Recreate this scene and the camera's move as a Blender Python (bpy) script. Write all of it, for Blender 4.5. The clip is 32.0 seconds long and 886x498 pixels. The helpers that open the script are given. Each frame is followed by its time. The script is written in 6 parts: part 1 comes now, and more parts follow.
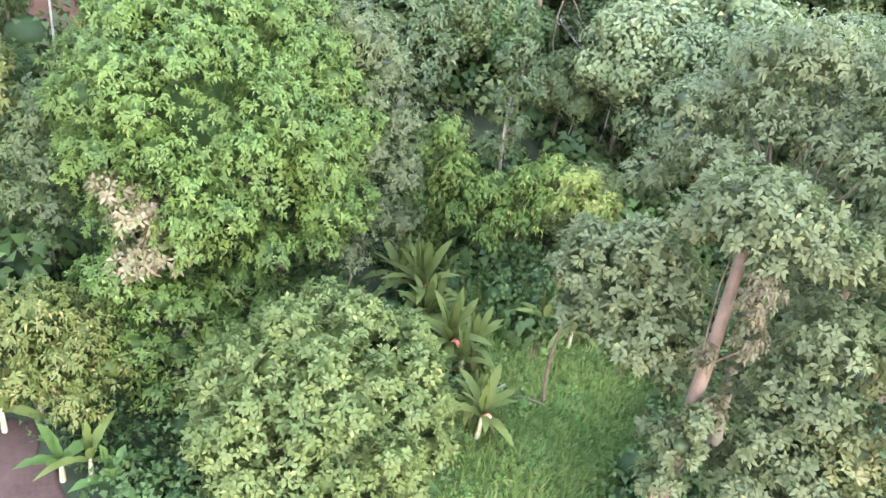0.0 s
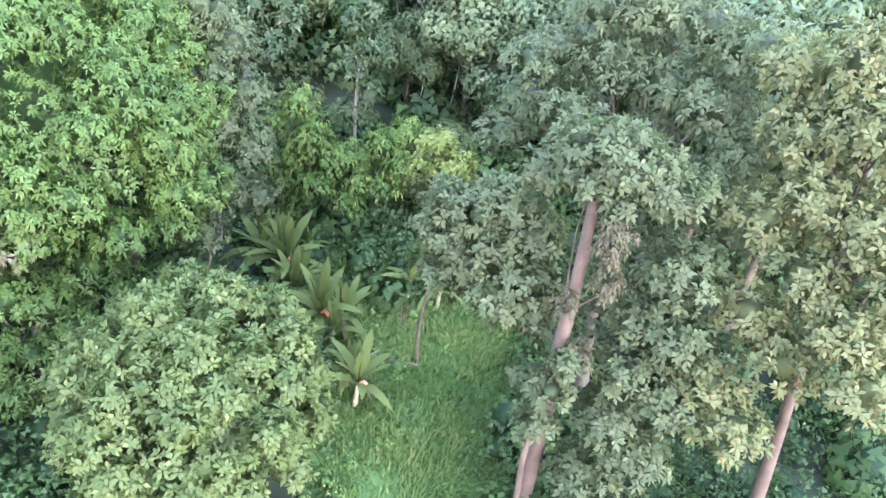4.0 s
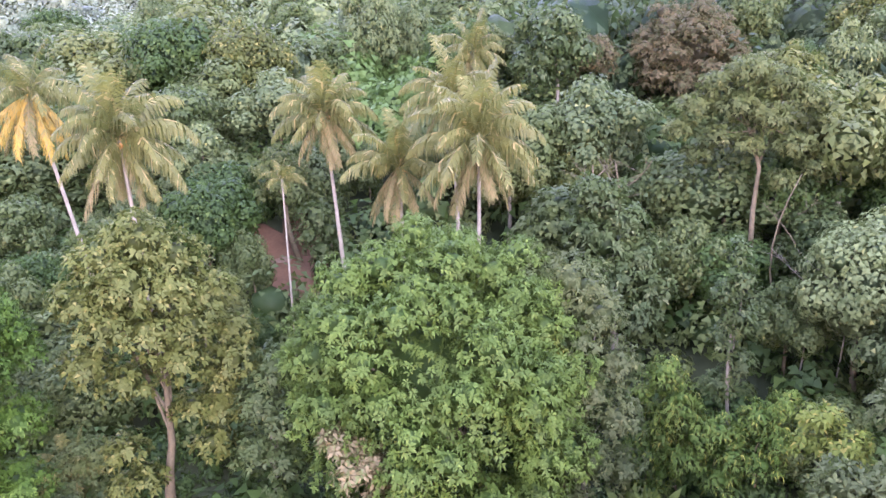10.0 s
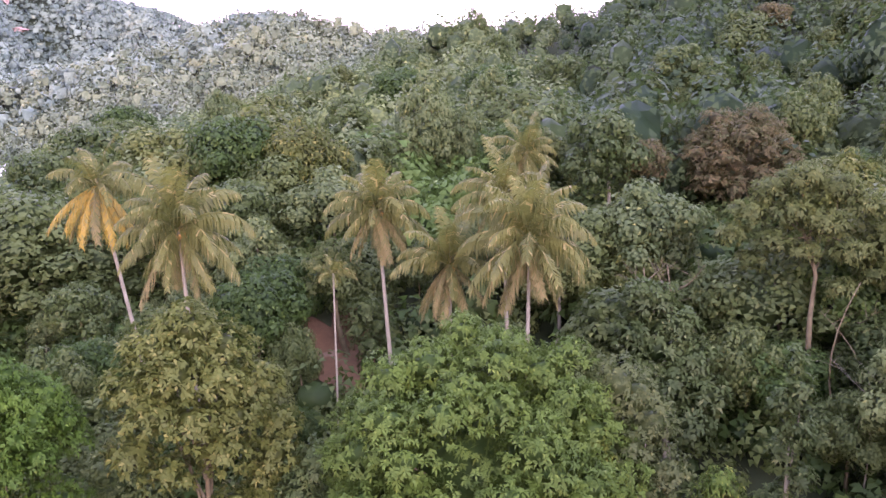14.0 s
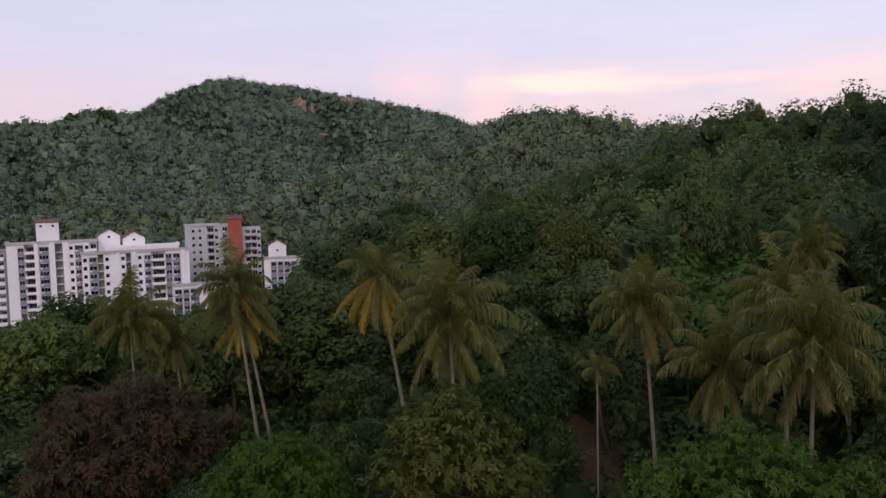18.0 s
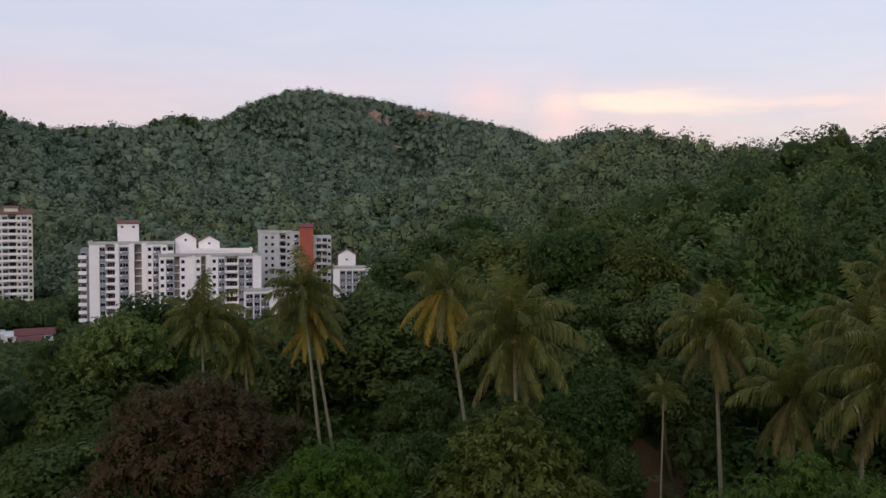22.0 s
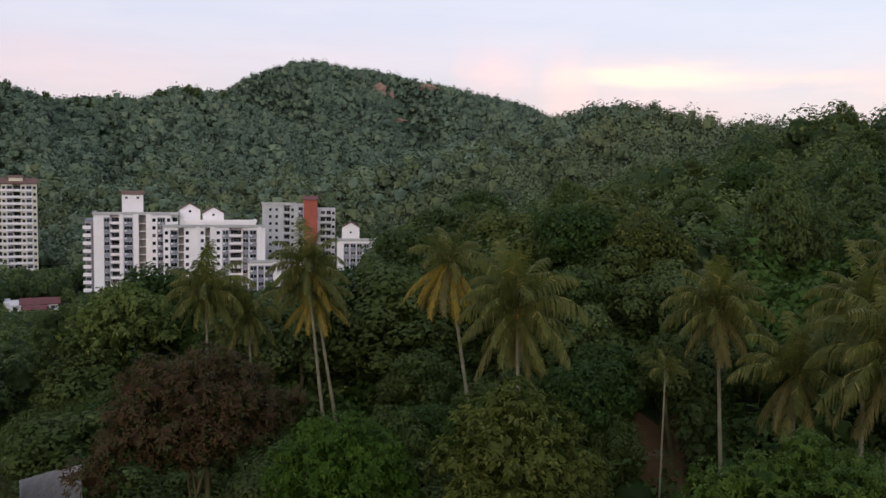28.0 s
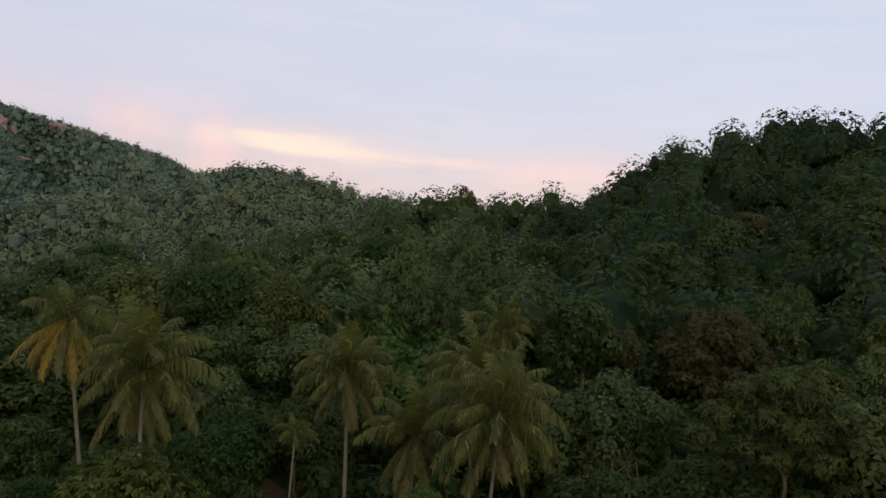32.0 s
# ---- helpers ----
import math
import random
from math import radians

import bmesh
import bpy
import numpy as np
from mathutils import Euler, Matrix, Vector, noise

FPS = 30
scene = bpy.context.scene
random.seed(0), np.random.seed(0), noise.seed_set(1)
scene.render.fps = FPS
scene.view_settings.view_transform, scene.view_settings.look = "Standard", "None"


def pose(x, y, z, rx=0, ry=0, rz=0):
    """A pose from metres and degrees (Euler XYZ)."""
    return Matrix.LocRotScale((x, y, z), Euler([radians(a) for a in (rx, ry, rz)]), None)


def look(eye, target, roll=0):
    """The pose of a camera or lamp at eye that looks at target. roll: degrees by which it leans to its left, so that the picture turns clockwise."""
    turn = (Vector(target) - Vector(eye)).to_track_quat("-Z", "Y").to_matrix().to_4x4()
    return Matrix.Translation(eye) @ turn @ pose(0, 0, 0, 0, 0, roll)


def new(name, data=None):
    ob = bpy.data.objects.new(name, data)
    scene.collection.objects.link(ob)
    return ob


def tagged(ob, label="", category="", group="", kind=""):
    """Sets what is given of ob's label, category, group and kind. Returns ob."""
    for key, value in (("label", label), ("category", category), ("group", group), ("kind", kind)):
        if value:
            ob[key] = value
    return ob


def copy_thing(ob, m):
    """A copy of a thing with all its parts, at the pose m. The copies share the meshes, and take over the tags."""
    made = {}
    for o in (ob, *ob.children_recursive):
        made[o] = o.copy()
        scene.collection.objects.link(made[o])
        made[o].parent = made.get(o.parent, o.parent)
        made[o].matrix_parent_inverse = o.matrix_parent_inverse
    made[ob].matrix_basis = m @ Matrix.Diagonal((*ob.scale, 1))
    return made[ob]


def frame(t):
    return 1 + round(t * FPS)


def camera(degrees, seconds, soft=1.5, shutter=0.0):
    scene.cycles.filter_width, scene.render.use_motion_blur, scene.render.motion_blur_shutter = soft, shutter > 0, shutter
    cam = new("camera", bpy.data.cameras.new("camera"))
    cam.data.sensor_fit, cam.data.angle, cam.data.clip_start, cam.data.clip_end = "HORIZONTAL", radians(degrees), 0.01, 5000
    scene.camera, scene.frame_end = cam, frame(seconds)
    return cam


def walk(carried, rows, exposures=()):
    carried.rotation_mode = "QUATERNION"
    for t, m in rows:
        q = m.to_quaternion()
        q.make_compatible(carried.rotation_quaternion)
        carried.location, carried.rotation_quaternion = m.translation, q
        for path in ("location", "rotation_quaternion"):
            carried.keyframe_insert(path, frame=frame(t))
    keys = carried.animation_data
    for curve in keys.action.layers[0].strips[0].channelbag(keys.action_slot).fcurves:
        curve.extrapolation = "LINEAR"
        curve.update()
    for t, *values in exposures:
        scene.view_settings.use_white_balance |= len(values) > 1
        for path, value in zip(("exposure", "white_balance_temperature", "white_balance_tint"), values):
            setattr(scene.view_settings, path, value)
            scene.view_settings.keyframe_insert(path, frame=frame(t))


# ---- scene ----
# camera: it turns where it is, on a balcony high over the valley edge
EYE = 40.0
cam = camera(55, 32.0, soft=1.5)
# seconds, bearing, elevation, roll (degrees); bearing 0 is +y, positive to the right
PATH = [
    (0, 18.62, -32.97, 8.15), (0.5, 18.99, -34.91, 7.48), (1, 20.71, -38.07, 6.86), (1.5, 28.04, -37.14, 10.19),
    (2, 31.62, -32.96, 11.79), (2.5, 31.89, -32.83, 10.85), (4.5, 28.59, -34.28, 8.59), (5, 26.92, -34.55, 7.26),
    (5.5, 25.57, -34.71, 6.33), (6, 23.39, -34.90, 4.98), (6.5, 19.91, -34.74, 3.22), (7, 16.64, -34.04, 2.00),
    (7.5, 10.00, -31.32, 0.45), (8, 6.22, -26.38, 0.17), (8.5, 4.57, -23.71, -0.31), (9, 3.56, -20.18, -0.63),
    (9.5, 2.74, -18.48, -1.62), (10, 1.95, -17.25, -1.98), (10.5, 0.29, -15.74, -2.15), (11, 0.17, -15.51, -2.93),
    (11.5, 0.76, -13.65, -4.39), (12, 0.84, -11.56, -3.50), (12.5, 0.63, -11.40, -2.27), (13, 0.00, -10.60, -1.60),
    (13.5, -0.37, -10.56, -1.25), (14, -1.26, -10.58, -1.14), (14.5, -3.35, -10.48, -1.03), (16.5, -6.96, -9.35, 0.84),
    (17, -8.96, -9.53, 0.89), (17.5, -14.88, -7.46, 0.61), (18, -18.95, -3.83, -1.69), (18.5, -20.58, -3.06, -1.32),
    (19, -21.84, -3.07, -1.05), (19.5, -22.33, -3.11, -0.53), (20, -22.64, -3.15, -0.51), (20.5, -22.89, -3.21, -0.15),
    (21, -23.23, -3.27, -0.06), (21.5, -23.20, -3.38, 0.17), (22, -23.53, -2.79, 0.38), (22.5, -26.95, 0.30, -0.04),
    (23, -28.67, 0.13, -0.74), (23.5, -29.19, -1.06, -0.73), (24, -29.21, -1.37, -0.57), (24.5, -29.17, -1.81, -0.54),
    (26.5, -25.49, -3.90, 0.28), (27, -25.07, -3.96, 0.30), (27.5, -24.81, -4.41, 0.45), (28, -23.77, -4.55, 0.96),
    (28.5, -18.66, -4.55, 2.22), (29, -11.13, -2.40, 1.09), (29.5, -5.97, -0.37, -0.46), (30, -3.87, 3.15, -3.80),
    (30.5, -0.68, 5.49, -2.10), (31, 0.32, 5.25, 3.23), (31.5, -0.04, 3.49, 4.73), (32, -0.08, 0.88, 5.02),
]


def turn(bearing, elevation, roll):
    return Matrix.Translation((0, 0, EYE)) @ pose(0, 0, 0, 0, 0, -bearing) @ pose(0, 0, 0, 90 + elevation) @ pose(0, 0, 0, 0, 0, roll)


walk(cam, [(t, turn(b, e, r)) for t, b, e, r in PATH],
     [(0, 4.3, 5300, 40), (1.0, 4.3, 5050, 38), (2.0, 4.35, 4950, 39), (4.5, 4.3, 4850, 43), (6.0, 4.3, 4850, 45), (7.5, 4.25, 5000, 49), (9.0, 4.1, 5150, 56), (10.0, 3.7, 5400, 57), (11.0, 3.35, 5550, 60), (13.0, 3.0, 5800, 63), (14.5, 3.0, 5800, 63),
      (17.4, 2.6, 5900, 58), (18.0, 0.17, 6300, 24), (19.0, 0.14, 6400, 17), (23.0, 0.12, 6400, 12), (24.5, 0.15, 6400, 11), (27.5, 0.25, 6400, 12), (28.4, 0.32, 6400, 13), (29.0, 0.05, 6400, 16), (30.0, -0.1, 6550, 20), (30.5, -0.12, 6550, 20), (31.2, -0.15, 6600, 20), (32.0, 0.05, 6500, 15)])


# ---- world and light ----
def node(tree, kind, x=None, **settings):
    n = tree.nodes.new(kind)
    for k, v in settings.items():
        setattr(n, k, v)
    return n


def ramp(tree, stops, fac=None, mode="LINEAR"):
    n = tree.nodes.new("ShaderNodeValToRGB")
    n.color_ramp.interpolation = mode
    while len(n.color_ramp.elements) < len(stops):
        n.color_ramp.elements.new(0.5)
    for e, (p, c) in zip(n.color_ramp.elements, stops):
        e.position, e.color = p, (*c, 1) if len(c) == 3 else c
    if fac is not None:
        tree.links.new(fac, n.inputs[0])
    return n


def maths(tree, op, a, b=0.0, c=None):
    n = tree.nodes.new("ShaderNodeMath")
    n.operation = op
    for i, v in enumerate((a, b) if c is None else (a, b, c)):
        if isinstance(v, (int, float)):
            n.inputs[i].default_value = v
        else:
            tree.links.new(v, n.inputs[i])
    return n.outputs[0]


def mixed(tree, fac, a, b, mode="MIX"):
    n = tree.nodes.new("ShaderNodeMix")
    n.data_type, n.blend_type, n.clamp_factor = "RGBA", mode, True
    for i, v in ((0, fac), (6, a), (7, b)):
        if isinstance(v, (int, float)):
            n.inputs[i].default_value = v
        elif isinstance(v, tuple):
            n.inputs[i].default_value = (*v, 1)
        else:
            tree.links.new(v, n.inputs[i])
    return n.outputs[2]


world = bpy.data.worlds.new("dusk")
scene.world = world
world.use_nodes = True
wt = world.node_tree
wt.nodes.clear()
sky = wt.nodes.new("ShaderNodeTexSky")
sky.sky_type, sky.sun_disc, sky.sun_elevation, sky.sun_rotation = "NISHITA", False, radians(4), radians(200)
coord = wt.nodes.new("ShaderNodeTexCoord")
sep = wt.nodes.new("ShaderNodeSeparateXYZ")
wt.links.new(coord.outputs["Generated"], sep.inputs[0])
high = sep.outputs[2]
# thin high overcast: lilac at the rim, pale blue-grey above
veil = ramp(wt, [(0.0, (0.50, 0.44, 0.49)), (0.09, (0.54, 0.50, 0.58)), (0.16, (0.57, 0.565, 0.68)), (0.30, (0.56, 0.61, 0.735)),
                 (0.55, (0.52, 0.60, 0.74)), (1.0, (0.46, 0.54, 0.68))], high)
stretch = wt.nodes.new("ShaderNodeMapping")
stretch.inputs["Scale"].default_value = (2.0, 2.0, 14.0)
stretch.inputs["Rotation"].default_value = (radians(2), radians(-3), 0)
wt.links.new(coord.outputs["Generated"], stretch.inputs[0])
wisps = wt.nodes.new("ShaderNodeTexNoise")
wisps.inputs["Scale"].default_value, wisps.inputs["Detail"].default_value, wisps.inputs["Roughness"].default_value = 2.3, 6, 0.6
wt.links.new(stretch.outputs[0], wisps.inputs[0])
veil_c = mixed(wt, maths(wt, "MULTIPLY", ramp(wt, [(0.42, (0, 0, 0)), (0.68, (1, 1, 1))], wisps.outputs[0]).outputs[0], 0.30), veil.outputs[0], (0.74, 0.66, 0.72))
# the sunset clouds over the saddle of the hills: bearing, elevation, half width, half height (degrees), strength, yellow share
bearing = maths(wt, "MULTIPLY", maths(wt, "ARCTAN2", sep.outputs[0], sep.outputs[1]), 57.3)
lifted = maths(wt, "MULTIPLY", maths(wt, "ARCSINE", high), 57.3)
lifted = maths(wt, "ADD", lifted, maths(wt, "MULTIPLY_ADD", wisps.outputs[0], 3.0, -1.5))
curl = wt.nodes.new("ShaderNodeTexNoise")
curl.inputs["Scale"].default_value, curl.inputs["Detail"].default_value = 14.0, 5
wt.links.new(coord.outputs["Generated"], curl.inputs[0])
bearing = maths(wt, "ADD", bearing, maths(wt, "MULTIPLY_ADD", curl.outputs[0], 5.0, -2.5))
pink, gold = None, None
for cb_, ce, cw, ch, power, yellow in ((-9.6, 7.0, 7.6, 0.95, 1.0, 1.0), (-1.0, 6.8, 5.5, 0.6, 0.8, 0.5), (-16.2, 6.2, 2.4, 2.2, 0.95, 0.12), (-20.6, 7.0, 2.4, 1.9, 0.7, 0.0), (-18.8, 8.9, 1.2, 0.8, 0.25, 0.0),
                                       (-12.0, 5.2, 10.0, 1.6, 0.45, 0.0), (7.5, 6.6, 5.5, 1.4, 0.8, 0.25), (2.0, 5.2, 9.0, 1.6, 0.22, 0.0), (-47.0, 6.8, 9.0, 1.7, 0.34, 0.0), (-30.0, 8.0, 12.0, 1.4, 0.16, 0.0)):
    u = maths(wt, "MULTIPLY_ADD", bearing, 1 / cw, -cb_ / cw)
    v = maths(wt, "MULTIPLY_ADD", lifted, 1 / ch, -ce / ch)
    r2 = maths(wt, "ADD", maths(wt, "MULTIPLY", u, u), maths(wt, "MULTIPLY", v, v))
    g = maths(wt, "MULTIPLY", maths(wt, "POWER", 2.718, maths(wt, "MULTIPLY", r2, -1.0)), power)
    pink = g if pink is None else maths(wt, "MAXIMUM", pink, g)
    g = maths(wt, "MULTIPLY", g, yellow)
    gold = g if gold is None else maths(wt, "MAXIMUM", gold, g)
ragged = maths(wt, "MULTIPLY_ADD", ramp(wt, [(0.36, (0, 0, 0)), (0.62, (1, 1, 1))], curl.outputs[0]).outputs[0], 0.35, 0.65)
warm = mixed(wt, maths(wt, "MULTIPLY", gold, 1.1), (0.92, 0.56, 0.57), (1.04, 0.77, 0.60))
clouded = mixed(wt, maths(wt, "MULTIPLY", pink, ragged), veil_c, warm)
total = mixed(wt, 0.93, (0.0, 0.0, 0.0), clouded)
addsky = wt.nodes.new("ShaderNodeMix")
addsky.data_type, addsky.blend_type = "RGBA", "ADD"
addsky.inputs[0].default_value = 0.05
wt.links.new(total, addsky.inputs[6])
wt.links.new(sky.outputs[0], addsky.inputs[7])
back = wt.nodes.new("ShaderNodeBackground")
back.inputs["Strength"].default_value = 1.0
wt.links.new(addsky.outputs[2], back.inputs[0])
wout = wt.nodes.new("ShaderNodeOutputWorld")
wt.links.new(back.outputs[0], wout.inputs[0])

sun_data = bpy.data.lights.new("sun", "SUN")
sun_data.energy, sun_data.angle, sun_data.color = 0.8, radians(25), (1.0, 0.93, 0.88)
sun_ob = new("sun", sun_data)
sun_ob.matrix_basis = look((60, -170, 75), (0, 0, 0))


# ---- materials ----
def material(name):
    m = bpy.data.materials.new(name)
    m.use_nodes = True
    t = m.node_tree
    return m, t, t.nodes["Principled BSDF"]


def texnoise(t, scale, detail=3.0, source="Object"):
    c = t.nodes.new("ShaderNodeTexCoord")
    n = t.nodes.new("ShaderNodeTexNoise")
    n.inputs["Scale"].default_value, n.inputs["Detail"].default_value = scale, detail
    t.links.new(c.outputs[source], n.inputs[0])
    return n.outputs[0]


def leafy(name, dark, light, accent=None, share=0.05, rough=0.6, patch=0.35, through_light=0.4, grain=0.24, fine=2.2):
    """Leaves: dark to light from leaf to leaf and in patches of the crown, a few in an accent colour."""
    dark, light, accent = (tuple(1.0 * k * (0.97 * v + 0.03 * (0.3 * c[0] + 0.55 * c[1] + 0.15 * c[2])) for v, k in zip(c, (1.08, 1.0, 0.97))) if c else None for c in (dark, light, accent))
    m, t, p = material(name)
    geo, info = t.nodes.new("ShaderNodeNewGeometry"), t.nodes.new("ShaderNodeObjectInfo")
    each = geo.outputs["Random Per Island"]
    patches = texnoise(t, patch, 2.0)
    f = maths(t, "MULTIPLY_ADD", each, grain, maths(t, "MULTIPLY_ADD", patches, 1.1, -0.1 - grain / 2))
    f = maths(t, "ADD", f, maths(t, "MULTIPLY_ADD", info.outputs["Random"], 0.3, -0.15))
    # tone: random from crown to crown, lowered on cores as painted inner shade
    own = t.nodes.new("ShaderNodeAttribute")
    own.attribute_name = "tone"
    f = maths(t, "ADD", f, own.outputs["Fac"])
    sprig = texnoise(t, fine, 3.0)
    f = maths(t, "ADD", f, maths(t, "MULTIPLY_ADD", sprig, 0.6, -0.3))
    col = mixed(t, f, dark, light)
    relief = t.nodes.new("ShaderNodeBump")
    relief.inputs["Strength"].default_value, relief.inputs["Distance"].default_value = (0.2 if fine < 1 else 0.15), 0.9 / fine
    t.links.new(sprig, relief.inputs["Height"])
    t.links.new(relief.outputs[0], p.inputs["Normal"])
    if accent:
        spots = maths(t, "GREATER_THAN", maths(t, "FRACT", maths(t, "MULTIPLY", each, 37.7)), 1 - share)
        spots = maths(t, "MULTIPLY", spots, maths(t, "GREATER_THAN", own.outputs["Fac"], -0.3))
        col = mixed(t, spots, col, accent)
    t.links.new(col, p.inputs["Base Color"])
    p.inputs["Roughness"].default_value = rough
    p.inputs["Specular IOR Level"].default_value = 0.15
    if through_light:
        tr = t.nodes.new("ShaderNodeBsdfTranslucent")
        t.links.new(mixed(t, 0.3, col, (0.11, 0.17, 0.03)), tr.inputs[0])
        mx = t.nodes.new("ShaderNodeMixShader")
        mx.inputs[0].default_value = through_light
        t.links.new(p.outputs[0], mx.inputs[1])
        t.links.new(tr.outputs[0], mx.inputs[2])
        t.links.new(mx.outputs[0], t.nodes["Material Output"].inputs[0])
    return m


def rough_surface(name, a, b, scale, rough=0.85, bump=0.3, fine=8.0, metal=0.0, source="Object"):
    """Two scales of variation and a fine relief."""
    m, t, p = material(name)
    big, small = texnoise(t, scale, 4.0, source), texnoise(t, scale * fine, 3.0, source)
    f = maths(t, "MULTIPLY_ADD", big, 1.4, maths(t, "MULTIPLY_ADD", small, 0.7, -0.55))
    t.links.new(mixed(t, f, a, b), p.inputs["Base Color"])
    p.inputs["Roughness"].default_value, p.inputs["Metallic"].default_value = rough, metal
    p.inputs["Specular IOR Level"].default_value = 0.2
    if bump:
        bn = t.nodes.new("ShaderNodeBump")
        bn.inputs["Strength"].default_value = bump
        t.links.new(small, bn.inputs["Height"])
        t.links.new(bn.outputs[0], p.inputs["Normal"])
    return m


LEAF = {
    "mango": leafy("mango_leaves", (0.0252, 0.0567, 0.00735), (0.0798, 0.1365, 0.0147), (0.105, 0.1628, 0.021), 0.03, grain=0.16),
    "flush": leafy("young_brown_leaves", (0.085, 0.086, 0.034), (0.19, 0.172, 0.072), (0.11, 0.14, 0.04), 0.3),
    "greygreen": leafy("grey_green_leaves", (0.038, 0.060, 0.015), (0.090, 0.118, 0.034), (0.115, 0.140, 0.040), 0.04, grain=0.16),
    "tuft": leafy("pale_tufted_leaves", (0.048, 0.080, 0.012), (0.104, 0.144, 0.027), (0.13, 0.165, 0.033), 0.04, patch=0.5, grain=0.16),
    "light": leafy("light_tufted_leaves", (0.058, 0.082, 0.018), (0.150, 0.168, 0.042), (0.19, 0.18, 0.045), 0.06, patch=0.3, grain=0.16),
    # second lime leaf, its base colour darkened for shade
    "limedark": leafy("shaded_lime_leaves", (0.040, 0.090, 0.010), (0.110, 0.180, 0.020), (0.20, 0.24, 0.03), 0.1),
    "lime": leafy("lime_leaves", (0.056, 0.096, 0.010), (0.150, 0.195, 0.022), (0.21, 0.21, 0.03), 0.1, grain=0.16),
    "yellowish": leafy("yellow_green_leaves", (0.03956, 0.06536, 0.00774), (0.09632, 0.1204, 0.0172), (0.129, 0.129, 0.02752), 0.1, grain=0.16),
    "bright": leafy("fresh_green_leaves", (0.0552, 0.0943, 0.0207), (0.161, 0.2185, 0.0529), (0.207, 0.253, 0.069), 0.08),
    "hill": leafy("dark_hill_leaves", (0.01333, 0.03225, 0.00989), (0.0516, 0.08256, 0.02408), (0.07052, 0.1015, 0.02838), 0.01, patch=0.06, grain=0.12),
    "olive": leafy("olive_leaves", (0.032, 0.048, 0.007), (0.092, 0.118, 0.019), (0.135, 0.148, 0.030), 0.08, grain=0.2),
    "dome": leafy("bright_green_leaves", (0.0232, 0.0609, 0.00435), (0.0638, 0.1276, 0.0087), (0.087, 0.1566, 0.0145), 0.06, grain=0.16),
    "red": leafy("reddish_brown_leaves", (0.030, 0.020, 0.008), (0.086, 0.050, 0.020), (0.048, 0.060, 0.018), 0.22),
    "brown": leafy("rusty_brown_leaves", (0.036, 0.0378, 0.0126), (0.1098, 0.0972, 0.0342), (0.063, 0.0792, 0.0234), 0.2, grain=0.16),
    "dark": leafy("dark_green_leaves", (0.028, 0.052, 0.012), (0.086, 0.122, 0.030), (0.105, 0.140, 0.036), 0.015, grain=0.14),
    "glossy": leafy("glossy_grey_green_leaves", (0.022, 0.044, 0.010), (0.074, 0.112, 0.028), (0.105, 0.138, 0.042), 0.03, rough=0.55, grain=0.16),
    "mid": leafy("forest_leaves", (0.0391, 0.069, 0.0207), (0.1357, 0.1817, 0.0529), (0.1725, 0.2012, 0.0529), 0.015, patch=0.2, grain=0.12),
    "feather": leafy("feathery_yellow_green_leaves", (0.0352, 0.05808, 0.01232), (0.1091, 0.1373, 0.0308), (0.1364, 0.1566, 0.04048), 0.02, grain=0.12),
    "creeper": leafy("creeper_leaves", (0.0128, 0.0336, 0.0056), (0.0448, 0.0864, 0.0136), (0.0624, 0.108, 0.0176), 0.04, grain=0.16),
    "palm": leafy("palm_leaflets", (0.044, 0.060, 0.011), (0.136, 0.148, 0.032), (0.21, 0.19, 0.06), 0.10, rough=0.5),
    "palm_yellow": leafy("yellowing_palm_leaflets", (0.17, 0.125, 0.013), (0.36, 0.270, 0.032), (0.17, 0.17, 0.04), 0.2, rough=0.5),
    "palm_dry": leafy("dry_palm_leaflets", (0.095, 0.088, 0.028), (0.220, 0.192, 0.066), (0.100, 0.110, 0.026), 0.25, rough=0.7),
    "banana": leafy("banana_leaf", (0.006, 0.028, 0.005), (0.018, 0.058, 0.007), (0.060, 0.090, 0.012), 0.15, rough=0.75, through_light=0.3),
    "grass": leafy("grass_blades", (0.034, 0.088, 0.010), (0.125, 0.195, 0.028), (0.17, 0.19, 0.05), 0.08, patch=0.3),
    # far mountain: paler and bluer base colours stand in for haze
    "mountain": leafy("hazed_mountain_leaves", (0.074, 0.120, 0.082), (0.166, 0.224, 0.136), (0.175, 0.22, 0.12), 0.02, patch=0.012, through_light=0.1, fine=0.5, grain=0.06),
    "under": leafy("undergrowth_leaves", (0.024, 0.050, 0.010), (0.082, 0.118, 0.026), (0.105, 0.135, 0.033), 0.03, patch=0.12, grain=0.14),
    "mound": leafy("creeper_mound_leaves", (0.026, 0.066, 0.010), (0.080, 0.145, 0.024), (0.105, 0.165, 0.030), 0.04, grain=0.14),
    # middle ridge and saddle: haze put into the leaf colour, less strongly
    "far": leafy("hazed_hill_leaves", (0.062, 0.094, 0.045), (0.152, 0.190, 0.088), (0.168, 0.195, 0.082), 0.02, patch=0.02, through_light=0.1, fine=0.8, grain=0.10),
}
BARK_RED = rough_surface("reddish_bark", (0.038, 0.028, 0.012), (0.098, 0.073, 0.034), 1.2)
BARK_GREY = rough_surface("pale_grey_bark", (0.075, 0.073, 0.045), (0.19, 0.18, 0.115), 1.5)
BARK_BROWN = rough_surface("brown_bark", (0.034, 0.030, 0.013), (0.100, 0.084, 0.038), 1.5)
PALM_BARK = rough_surface("palm_trunk_bark", (0.105, 0.098, 0.060), (0.225, 0.208, 0.132), 1.0)
